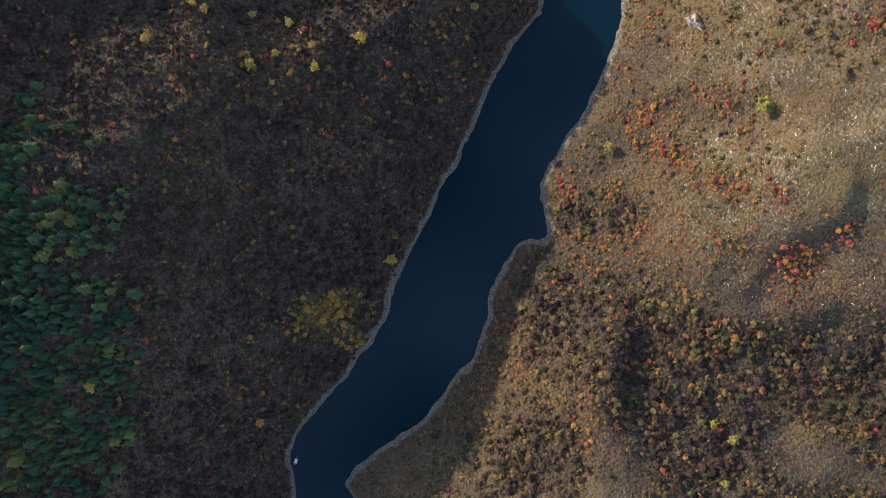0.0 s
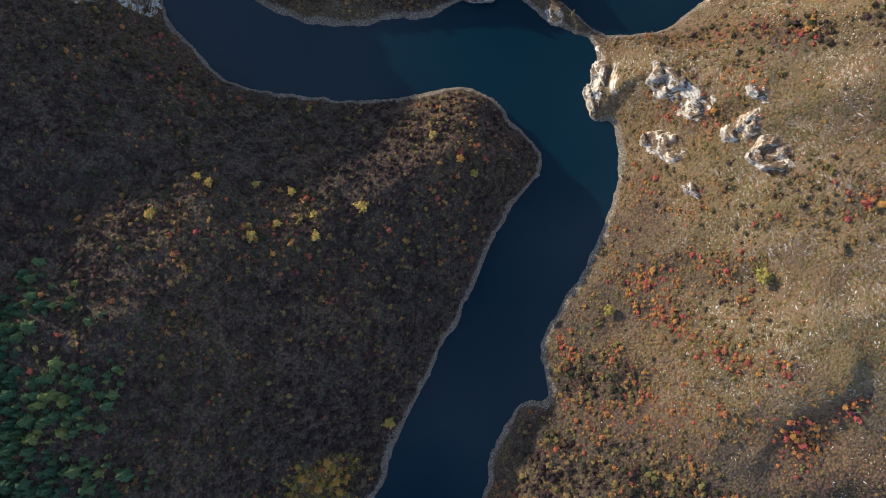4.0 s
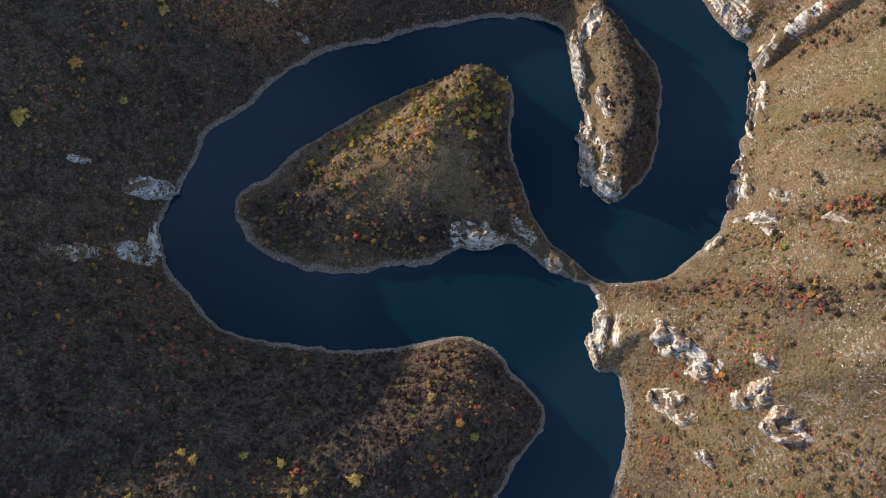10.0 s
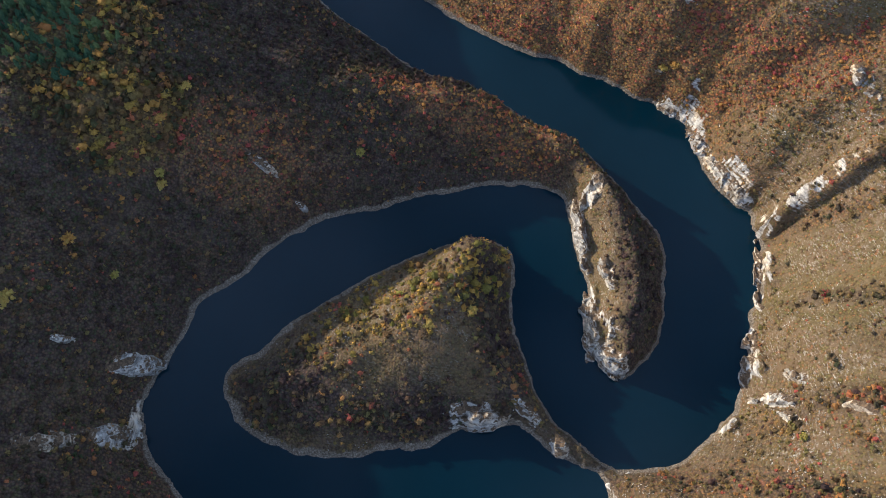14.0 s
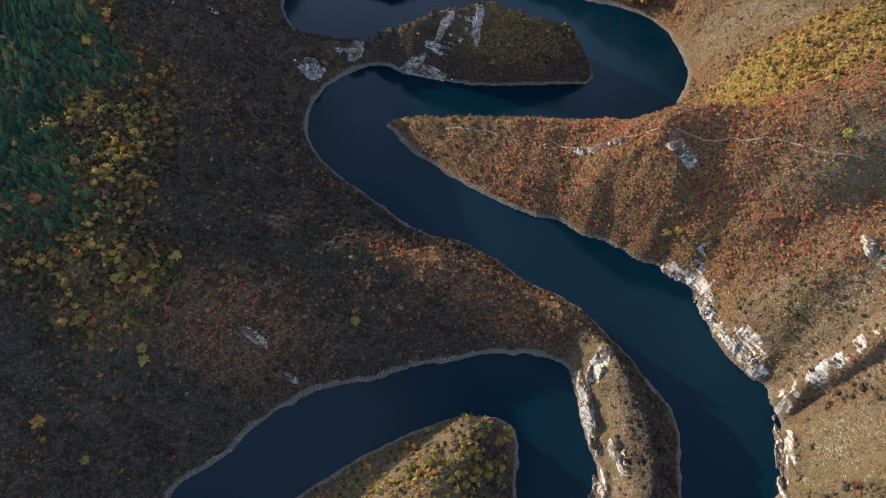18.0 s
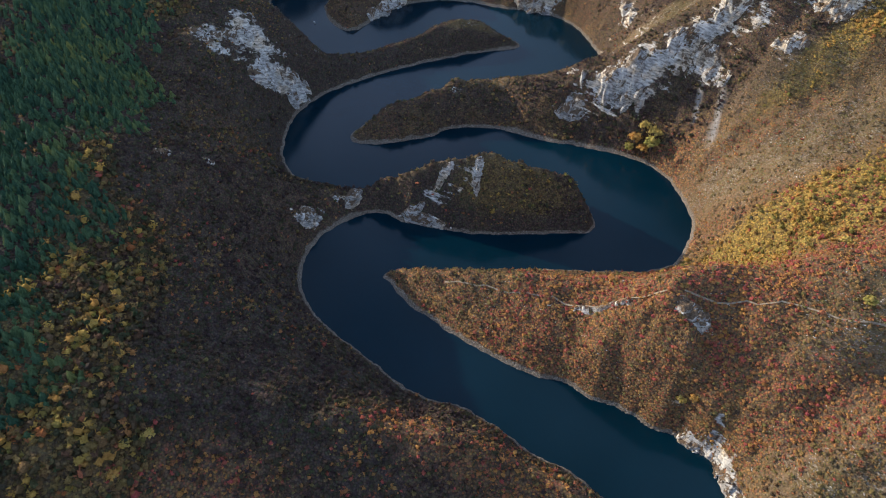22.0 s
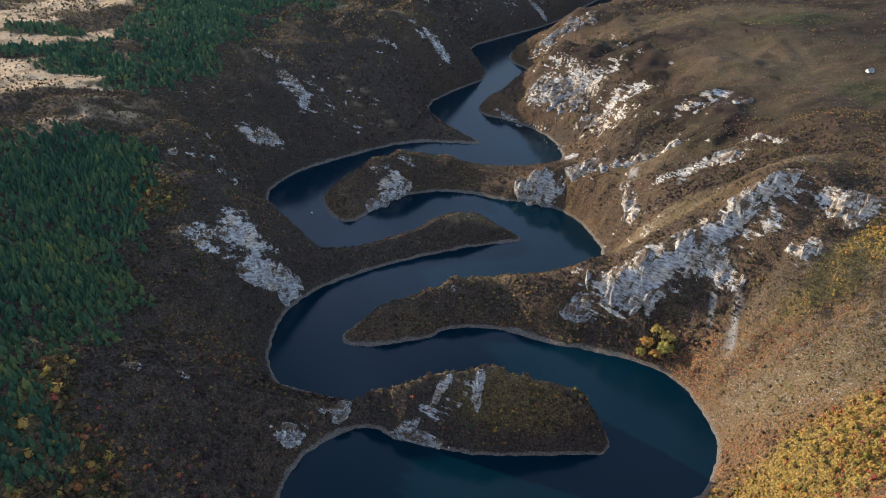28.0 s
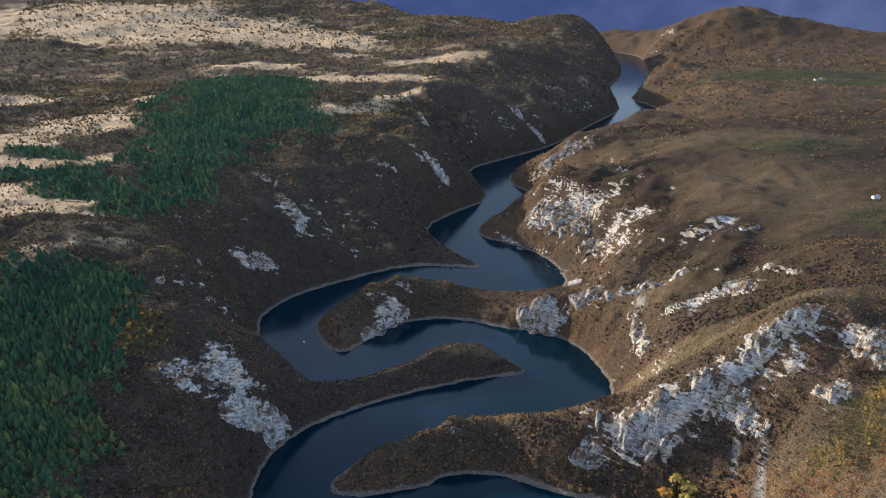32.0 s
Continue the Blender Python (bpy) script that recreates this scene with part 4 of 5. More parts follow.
# ---- woods and shrubs ----
def ico():
    p = (1 + 5 ** 0.5) / 2
    v = np.array([(-1, p, 0), (1, p, 0), (-1, -p, 0), (1, -p, 0), (0, -1, p), (0, 1, p), (0, -1, -p), (0, 1, -p), (p, 0, -1), (p, 0, 1), (-p, 0, -1), (-p, 0, 1)], float)
    f = np.array([(0, 11, 5), (0, 5, 1), (0, 1, 7), (0, 7, 10), (0, 10, 11), (1, 5, 9), (5, 11, 4), (11, 10, 2), (10, 7, 6), (7, 1, 8),
                  (3, 9, 4), (3, 4, 2), (3, 2, 6), (3, 6, 8), (3, 8, 9), (4, 9, 5), (2, 4, 11), (6, 2, 10), (8, 6, 7), (9, 8, 1)])
    return v / np.linalg.norm(v[0]), f


def leafy(rng, tufts):
    """A crown of unit radius on the ground: an uneven core with tufts that stand out of it."""
    v, f = ico()
    v = v * rng.uniform(0.45, 0.9, (12, 1)) * (1, 1, 0.9) + (0, 0, 0.95)
    keep = v[f].mean(1)[:, 2] > 0.35
    f = f[keep]
    vs, fs, n = [v], [f], len(v)
    for _ in range(tufts):
        a = rng.normal(size=3)
        a[2] = abs(a[2]) * 0.9 + 0.1
        a /= np.linalg.norm(a)
        c = a * rng.uniform(0.6, 1.0) * (1, 1, 0.9) + (0, 0, 0.95)
        vs.append(c + rng.normal(size=(3, 3)) * 0.26)
        fs.append(np.arange(n, n + 3)[None])
        n += 3
    return np.vstack(vs), np.vstack(fs)


def conifer(rng, tiers=4):
    """A conifer of unit radius: tiers of ragged drooping boughs that taper to a tip."""
    vs, fs, n, k = [], [], 0, 10
    for q in range(tiers):
        g = q / tiers
        r, z0, z1 = 1.0 - 0.75 * g, 0.5 + 2.3 * g, 1.7 + 2.0 * g
        a = np.arange(k) / k * 2 * np.pi + rng.uniform(0, 1)
        rr = r * np.where(np.arange(k) % 2, 0.55, 1.0) * rng.uniform(0.75, 1.15, k)
        ring = np.stack([np.cos(a) * rr, np.sin(a) * rr, z0 - 0.25 * rr + rng.uniform(-0.2, 0.2, k)], -1)
        vs.append(np.vstack([ring, [[rng.normal() * 0.08, rng.normal() * 0.08, z1]]]))
        fs.append(np.array([(n + i, n + (i + 1) % k, n + k) for i in range(k)]))
        n += k + 1
    return np.vstack(vs), np.vstack(fs)


def stand(name, x, y, radius, tall, tint, mat, shapes, seed, label, category, turn=None):
    """One object of many crowns, each with its own turn, size and tint."""
    rng = np.random.RandomState(seed)
    z = over_sheet(gh, x, y)
    # the wide ones take the fuller shapes at the head of the list
    half = (len(shapes) + 1) // 2
    which = np.where(radius > np.percentile(radius, 82), rng.randint(0, half, len(x)), rng.randint(half, len(shapes), len(x))) if len(shapes) > 1 else np.zeros(len(x), int)
    turn = rng.uniform(0, 2 * np.pi, len(x)) if turn is None else turn
    allv, allf, allt, n = [], [], [], 0
    for s, (v, f) in enumerate(shapes):
        k = np.nonzero(which == s)[0]
        if not len(k):
            continue
        c, sn = np.cos(turn[k])[:, None], np.sin(turn[k])[:, None]
        r = radius[k][:, None]
        pts = np.stack([x[k][:, None] + r * (v[:, 0] * c - v[:, 1] * sn), y[k][:, None] + r * (v[:, 0] * sn + v[:, 1] * c),
                        z[k][:, None] + r * tall[k][:, None] * v[:, 2] - 0.2 * r], -1)
        allv.append(pts.reshape(-1, 3))
        allf.append((f[None] + (n + np.arange(len(k)) * len(v))[:, None, None]).reshape(-1, 3))
        allt.append(np.repeat(tint[k], len(v)))
        n += len(k) * len(v)
    ob = mesh_object(name, np.vstack(allv), np.vstack(allf), mat, tint=np.concatenate(allt))
    return tagged(ob, label, category, kind="stuff")


def scatter(n, y0, y1, seed, spread=0.46):
    rng = np.random.RandomState(seed)
    y = rng.uniform(y0, y1, n)
    x = rng.uniform(-1, 1, n) * np.minimum(half_width(y), 285 + np.maximum(0, y - 200) * spread)
    return x, y, rng.rand(n), rng


def tuft(rng, up=0.3):
    """A low cushion of unit radius."""
    v, f = ico()
    v = v * rng.uniform(0.6, 1.15, (12, 1)) * (1, 1, 0.8) + (0, 0, up)
    return v, f[v[f].mean(1)[:, 2] > up - 0.25]


def dome(rng, tufts=8):
    """A small ragged crown of unit radius: a peaked core with clumps of leaves standing round it."""
    a = np.arange(4) / 4 * 2 * np.pi + rng.uniform(0, 1)
    r = rng.uniform(0.65, 0.95, 4)
    core = np.vstack([np.stack([np.cos(a) * r, np.sin(a) * r, rng.uniform(0.15, 0.6, 4)], -1), [[rng.normal() * 0.15, rng.normal() * 0.15, rng.uniform(1.15, 1.45)]]])
    vs, fs = [core], [np.array([(k, (k + 1) % 4, 4) for k in range(4)])]
    for k in range(tufts):
        b, e = k * 2.4 + rng.uniform(-0.3, 0.3), rng.uniform(0.15, 1.2)
        c = np.array((math.cos(b) * math.cos(e) * 0.85, math.sin(b) * math.cos(e) * 0.85, 0.45 + 1.05 * math.sin(e)))
        vs.append(c + rng.normal(size=(3, 3)) * (0.3, 0.3, 0.2))
        fs.append(np.arange(5 + 3 * k, 8 + 3 * k)[None])
    return np.vstack(vs), np.vstack(fs)


def sliver(rng):
    """A long weathered stone of unit half length."""
    w, h = rng.uniform(0.25, 0.5), rng.uniform(0.3, 0.6)
    v = np.array([(-1, -w, 0), (1, -w * 0.7, 0), (0.9, w, 0), (-0.8, w * 0.8, 0), (-0.5, 0, h), (0.6, 0.1 * w, h * 0.7)]) + rng.normal(0, 0.08, (6, 3))
    return v, np.array([(0, 1, 5), (0, 5, 4), (1, 2, 5), (2, 3, 4), (2, 4, 5), (3, 0, 4)])


TRNG = np.random.RandomState(3)
BUSHES = [leafy(TRNG, 10) for _ in range(12)] + [dome(TRNG, 6) for _ in range(12)]
SMALL = [leafy(TRNG, 3) for _ in range(6)] + [dome(TRNG, 6) for _ in range(6)]
FAR_TREES = [dome(TRNG, 4) for _ in range(8)]
FIRS = [conifer(TRNG) for _ in range(10)]
FAR_FIRS = [conifer(TRNG, 2) for _ in range(6)]


def plant(n, y0, y1, seed, far):
    x, y, u, rng = scatter(n, y0, y1, seed)
    d, h, rock = over_sheet(gd, x, y), over_sheet(gh, x, y), over_sheet(grock, x, y)
    west, pine, grass = over_sheet(gwest, x, y) > 0.5, over_sheet(gpine, x, y), over_sheet(ggrass, x, y)
    gold, red = blob(x, y, GOLDEN), blob(x, y, REDDISH)
    p1, p2, p3 = value_noise(x, y, 55, 81, 3), value_noise(x, y, 130, 91, 3), value_noise(x, y, 19, 83, 2)
    dry = (d > 3.5) & (h > 2.2 + 2.5 * value_noise(x, y, 28, 87, 2))
    bare = rock > 0.45 + 0.3 * rng.rand(n)
    is_pine = np.zeros(n, bool)
    dense_pine = np.clip(pine * 1.1 - 0.1, 0, 0.85)
    bare_east = over_sheet(gbare, x, y)
    clump = np.clip(p1 * 1.6 + value_noise(x, y, 14, 85, 2) * 0.5, -0.3, 1)
    isle_top = blob(x, y, ISLE_TOP)
    north = np.clip((y - 830) / 60, 0, 1)
    groves = np.clip((value_noise(x, y, 30, 89, 3, 0.6) + 0.03 + 0.2 * red) * 6, 0.08, 0.9)
    slope_cover = np.where(y < 480, 0.8 * groves, 0.95 - 0.15 * north) * (1 - 0.6 * bare_east) + 0.55 * (groves - 0.1) * bare_east + np.where(y < 480, 0.08, 0.5) * red + 0.7 * gold + 0.9 * isle_top
    brown_east = blob(x, y, BROWN_EAST)
    thick = blob(x, y, THICKETS) * np.clip(np.where(y < 215, 1.0, 0.75) + 1.3 * p3, 0, 1)
    slope_cover = np.maximum(slope_cover * np.where(y < 480, 0.8, 1.0), thick)
    dense = np.where(west, 0.99 - 0.9 * np.clip(grass, 0, 1), slope_cover) + 0.8 * brown_east - 0.8 * blob(x, y, CLEARINGS)
    dense = np.where(~west & (y > 1250) & (h > 130) & (y < 2150), 0.05 + 0.4 * np.clip(p1, 0, 1), np.where(~west & (y > 2150), 0.72 + 0.5 * p2 - 0.7 * blob(x, y, TURF), dense))
    open_slope = ~west & (y > 780) & (bare_east > 0.35)
    dense = np.where(open_slope, dense * 0.9 + 0.25, dense)
    heath = blob(x, y, HEATH)
    dense = np.where((y > 1300) & ~west, np.maximum(dense, heath * (0.7 + p1)), dense)
    other = dry & ~bare & (rng.rand(n) < np.where(west | (y > 1500), dense * (1 - dense_pine), dense))
    is_gold = other & (rng.rand(n) < gold * np.clip(0.55 + 0.9 * p3, 0.12, 0.85) * np.where(west, 0.45, 1.0) + 0.6 * isle_top + 0.9 * blob(x, y, GROVE))
    ruddy = np.where(open_slope, 0.9, 0) + np.where(west, 0.08 + 0.4 * red + 0.5 * np.clip(p1, 0, 1), np.where(y < 480, 0.6 + 0.35 * np.minimum(thick, 1) * (y < 215), 0.88) + 0.3 * p1 + 0.6 * red - 0.55 * north)
    is_red = other & ~is_gold & (rng.rand(n) < ruddy * (1 - 0.45 * brown_east) * (1 - 0.55 * np.minimum(1, thick) * (y > 215)))
    is_brown = other & ~is_gold & ~is_red
    size = np.where(y > 1000, 0.88, 1.0) if not far else 1.2 + np.clip((y - 1500) / 1000, 0, 2)
    lowland = np.where(d < 10, 0.75, 1.0)
    out = []
    # near west bank crowns tinted darker for its shade, high west ground lighter
    tint_b = np.clip(0.36 + np.where(y > 1450, np.where(west & (h > 120), 0.3, 0.18 * heath - 0.16), 0) + np.where(west, np.where(y < 260, -0.22, np.where((y > 430) & (h > 75), 0.13, 0)), 0.2 - 0.2 * brown_east) + 0.36 * gold + p2 * 0.34 + p1 * 0.28 + p3 * 0.3 + rng.normal(0, 0.22, n), 0, 1)
    tint_r = np.clip(np.where(y < 480, 0.42, np.where(y < 760, 0.5, 0.42)) + p1 * 0.3 + p3 * 0.3 + 0.36 * np.minimum(thick, 1) * (y < 215) + red * np.where(y < 420, 0.08, 0.38) + np.where(open_slope, -0.1, 0) + rng.normal(0, 0.2, n) - 0.12 * north, 0, 1)
    tint_u = np.clip(0.5 + 0.2 * blob(x, y, GROVE) - 0.16 * isle_top + rng.normal(0, 0.24, n) + p3 * 0.4 + p1 * 0.25, 0, 1)
    rb = np.minimum(rng.lognormal(-0.08, 0.34, n), 1.75) * size * np.where(open_slope, 0.78, 1.0) * (1 + 0.3 * np.minimum(1, thick + brown_east * ~west)) * np.where(west & (gold > 0.15) & (x < -180), 1.55, 1.0)
    for mask, r, tall, tint in ((is_brown, np.where(west, 1.5, 1.55) * rb * lowland, np.where(west, 1.0, 0.85), tint_b), (is_red, np.where(y < 500, 1.5, 1.45) * rb, np.where(west, 0.9, 0.68), tint_r), (is_gold, np.where(isle_top > 0, 2.3, np.where(west, 1.9, 2.2)) * rb, 0.85, tint_u)):
        k = np.nonzero(mask)[0]
        out.append((x[k], y[k], r[k], (tall if np.ndim(tall) == 0 else tall[k]) * rng.uniform(0.8, 1.25, len(k)), tint[k]))
    return out


KINDS = (("deciduous_woodland", BROWN_LEAF, "brown and rust autumn woodland covering the slopes", "woodland"),
         ("autumn_shrubs", RED_LEAF, "red, orange and brown autumn shrubs on dry slopes", "shrubs"),
         ("golden_shrubs", GOLD_LEAF, "golden and olive-yellow shrubs on sunny slopes", "shrubs"))
south, near, middle, beyond, distant = plant(67000, -230, 500, 10, False), plant(82000, 500, 1000, 11, False), plant(78000, 1000, 1500, 12, False), plant(48000, 1500, 2250, 13, True), plant(34000, 2250, 4300, 14, True)
for k, (name, mat, label, category) in enumerate(KINDS):
    for zone, shapes in ((south, BUSHES), (near, BUSHES), (middle, SMALL), (beyond, FAR_TREES), (distant, FAR_TREES)):
        if len(zone[k][0]):
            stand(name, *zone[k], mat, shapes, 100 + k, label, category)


def pine_wood(ellipses, seed, spacing, radius, label, shapes=FIRS):
    """One forest: conifers all over the ellipses, thinner towards ragged edges."""
    rng = np.random.RandomState(seed)
    xs, ys = [], []
    for cx, cy, a, b, deg in ellipses:
        m = int(math.pi * a * b * 1.6 / spacing ** 2)
        r, th = np.sqrt(rng.rand(m)) * 1.3, rng.uniform(0, 2 * np.pi, m)
        c, s = math.cos(radians(deg)), math.sin(radians(deg))
        xs.append(cx + r * np.cos(th) * a * c - r * np.sin(th) * b * s)
        ys.append(cy + r * np.cos(th) * a * s + r * np.sin(th) * b * c)
    x, y = np.concatenate(xs), np.concatenate(ys)
    lim = 285 + np.maximum(0, y - 200) * 0.46
    keep = (np.abs(x) < lim) & (over_sheet(gd, x, y) > 12) & (rng.rand(len(x)) < over_sheet(gpine, x, y) * 1.15) & (over_sheet(grock, x, y) < 0.4)
    x, y = x[keep], y[keep]
    p = value_noise(x, y, 40, 95, 3)
    size = radius * np.minimum(rng.lognormal(0, 0.25, len(x)), 1.7)
    stand("pine_forest", x, y, size, rng.uniform(0.5, 0.8, len(x)), np.clip(0.45 + p * 0.4 + rng.normal(0, 0.22, len(x)), 0, 1), PINE_LEAF, shapes, seed, label, "forest")


pine_wood(PINES[:1], 201, 3.9, 3.3, "dense dark green pine plantation above the river")
pine_wood(PINES[1:6], 202, 4.6, 3.4, "dark green pine forest mixed with autumn trees on the plateau edge")
pine_wood([p for p in PINES[6:] if p[0] < 0], 203, 6.0, 4.2, "broad dark green pine forest on the far plateau", FAR_FIRS)


# ---- low scrub and limestone pavement on the dry slopes ----
CUSHIONS = [dome(TRNG, 4) for _ in range(8)]
x, y, u, rng = scatter(40000, -230, 1250, 31)
p1, d = value_noise(x, y, 40, 81, 3), over_sheet(gd, x, y)
k = np.nonzero((over_sheet(gwest, x, y) < 0.5) & (d > 4) & (u < 0.6 + 0.5 * p1) & (over_sheet(grock, x, y) < 0.5))[0]
stand("low_scrub", x[k], y[k], rng.lognormal(-0.35, 0.3, len(k)), np.full(len(k), 0.6), np.clip(0.3 + rng.normal(0, 0.22, len(k)), 0, 1), SCRUB_LEAF, CUSHIONS, 32,
      "low brown and olive scrub dotted over dry grass", "scrub")
SLIVERS = [sliver(TRNG) for _ in range(10)]
x, y, u, rng = scatter(190000, -230, 1300, 33)
p1, p2, d = value_noise(x, y, 34, 181, 3), value_noise(x, y, 9, 191, 2), over_sheet(gd, x, y)
k = np.nonzero((over_sheet(gwest, x, y) < 0.5) & (d > 3) & (u < (np.where(y > 700, 0.12, -0.06) + 1.7 * p1 + 0.7 * p2) * (0.35 + 0.65 * over_sheet(gbare, x, y))) & (blob(x, y, BROWN_EAST) < 0.3))[0]
lie = np.arctan2(over_sheet(np.gradient(gh, axis=0), x[k], y[k]), over_sheet(np.gradient(gh, axis=1), x[k], y[k])) + np.pi / 2
stand("limestone_pavement", x[k], y[k], rng.lognormal(-0.75, 0.4, len(k)), np.full(len(k), 0.8), rng.rand(len(k)), STONE, SLIVERS, 34,
      "pale weathered limestone slabs scattered over the slopes", "stones", turn=lie + rng.normal(0, 0.5, len(k)))


# ---- crags ----
def facets(x, y, size, seed):
    """Broken rock in plan: for each place three random values of its block, where it lies in the block, and how far the nearest joint is."""
    g = [lattice(seed + k) for k in range(5)]
    i, j = np.floor(x / size).astype(int), np.floor(y / size).astype(int)
    first, second = np.full(x.shape, 1e9), np.full(x.shape, 1e9)
    picked = [np.zeros(x.shape) for _ in range(5)]
    for di in (-1, 0, 1):
        for dj in (-1, 0, 1):
            a, b = (i + di) % 256, (j + dj) % 256
            qx, qy = x / size - (i + di + g[0][a, b]), y / size - (j + dj + g[1][a, b])
            dist = np.hypot(qx, qy)
            near = dist < first
            second = np.where(near, first, np.minimum(second, dist))
            first = np.where(near, dist, first)
            for slot, v in zip(picked, (g[2][a, b], g[3][a, b], g[4][a, b], qx, qy)):
                slot[near] = v[near]
    return (*picked, second - first)


def crag_mesh(cx, cy, a, b, deg, seed):
    """An outcrop of tilted blocks that follows the slope under it and stands out from it."""
    nu, nv = int(np.clip(2.6 * a / 0.85, 11, 92)), int(np.clip(2.6 * b / 0.75, 10, 56))
    u, v = np.meshgrid(np.linspace(-1.3, 1.3, nu), np.linspace(-1.3, 1.3, nv))
    c, s = math.cos(radians(deg)), math.sin(radians(deg))
    x, y = cx + u * a * c - v * b * s, cy + u * a * s + v * b * c
    e = 1.5
    z = over_sheet(gh, x, y)
    nx, ny = z - over_sheet(gh, x + e, y), z - over_sheet(gh, x, y + e)
    slope = np.hypot(nx, ny).mean() / e
    hx, hy = -nx.mean(), -ny.mean()
    hl = math.hypot(hx, hy) + 1e-6
    hx, hy = hx / hl, hy / hl
    size = min(b, 10.0)
    wob = value_noise(x, y, 3.0 + size * 0.9, seed + 9, 3, 0.55)
    # uphill and along the slope
    up, al = (x - cx) * hx + (y - cy) * hy, (y - cy) * hx - (x - cx) * hy
    reach = math.sqrt((a * (hx * c + hy * s)) ** 2 + (b * (hy * c - hx * s)) ** 2)
    w = up / reach + 0.5 * wob
    rim = np.clip((1.1 - np.hypot(u, v) + 0.75 * wob) * 3.0, 0, 1)
    face = np.clip((w + 0.95) / 0.18, 0, 1)
    back = 1 - np.clip((w + 0.45) / 1.5, 0, 1) ** 1.4
    tall = 1.2 + 0.5 * size + 1.3 * min(slope, 1.5)
    big = 3.6 + 0.42 * size
    a1, b1, c1, qx, qy, joint = facets(al * (1.1 if b >= 9 else 0.42) + 0.3 * up, up * (0.5 if b >= 9 else 1.25), big, seed + 21)
    a2, b2, c2, rx, ry, crack = facets(al * (1.2 if b >= 9 else 0.5), up * (0.6 if b >= 9 else 1.3), big * 0.45, seed + 31)
    blocks = 0.35 + 0.85 * a1 + 0.75 * (b1 - 0.5) * qx + 0.7 * (c1 - 0.35) * qy
    chips = (a2 - 0.5) * 0.5 + 0.6 * (b2 - 0.5) * rx + 0.6 * (c2 - 0.5) * ry
    gap = np.clip((1.5 if b < 9 else 1.15) - 3.8 * np.clip(value_noise(x, y, 4 + size, seed + 23, 2, 0.5) + (0.0 if b < 9 else 0.06), 0, 1), 0, 1)
    if b < 4:
        gap = np.maximum(gap, 0.75)
    split = np.clip(1 - joint / 0.12, 0, 1) * 0.7 + np.clip(1 - crack / 0.1, 0, 1) * 0.3
    out = rim * (face * back * gap * blocks * tall + chips * big * 0.22 - split * 0.8 + 0.25) - 0.45
    p = np.stack([x, y, z], -1)
    p[..., :2] -= np.maximum(out, 0)[..., None] * 0.4 * np.array((hx, hy))
    p[..., 2] += np.maximum(out, -0.9)
    ids = np.arange(nu * nv).reshape(nv, nu)
    q = np.stack([ids[:-1, :-1], ids[:-1, 1:], ids[1:, 1:], ids[1:, :-1]], -1).reshape(-1, 4)
    q = q[(out.ravel()[q] > -0.3).any(1)]
    used, inv = np.unique(q, return_inverse=True)
    return p.reshape(-1, 3)[used], inv.reshape(-1, 4)


for i, (cx, cy, a, b, deg) in enumerate(CRAGS):
    verts, quads = crag_mesh(cx, cy, a, b, deg, 300 + 7 * i)
    if len(quads) < 6:
        continue
    base = verts.mean(0)
    ob = mesh_object("rock_outcrop", verts - base, quads, LIMESTONE)
    ob.location = base
    here = over_sheet(gd, np.array([cx * 1.0]), np.array([cy * 1.0]))[0]
    westward = over_sheet(gwest, np.array([cx * 1.0]), np.array([cy * 1.0]))[0] > 0.5
    if here < 9:
        text = "white limestone cliff rising straight from the river's edge"
    elif b >= 9:
        text = "tall fractured grey and white limestone cliff face on the slope"
    elif westward:
        text = "grey limestone crag showing through brown woodland"
    else:
        text = "sunlit white limestone crag jutting from the dry slope"
    tagged(ob, text, "rock", "limestone crags")


# ---- single bright trees ----
def part(name, bm, mat, parent, label=""):
    me = bpy.data.meshes.new(name)
    bm.to_mesh(me)
    bm.free()
    me.materials.append(mat)
    ob = new(name, me)
    ob.parent = parent
    return tagged(ob, label)


def tube(bm, p0, p1, r0, r1, sides=7):
    p0, p1 = Vector(p0), Vector(p1)
    q = (p1 - p0).to_track_quat("Z", "Y")
    rings = [[bm.verts.new(p + q @ Vector((r * math.cos(k * 2 * math.pi / sides), r * math.sin(k * 2 * math.pi / sides), 0))) for k in range(sides)] for p, r in ((p0, r0), (p1, r1))]
    for k in range(sides):
        bm.faces.new((rings[0][k], rings[0][(k + 1) % sides], rings[1][(k + 1) % sides], rings[1][k]))
    bm.faces.new(rings[1])


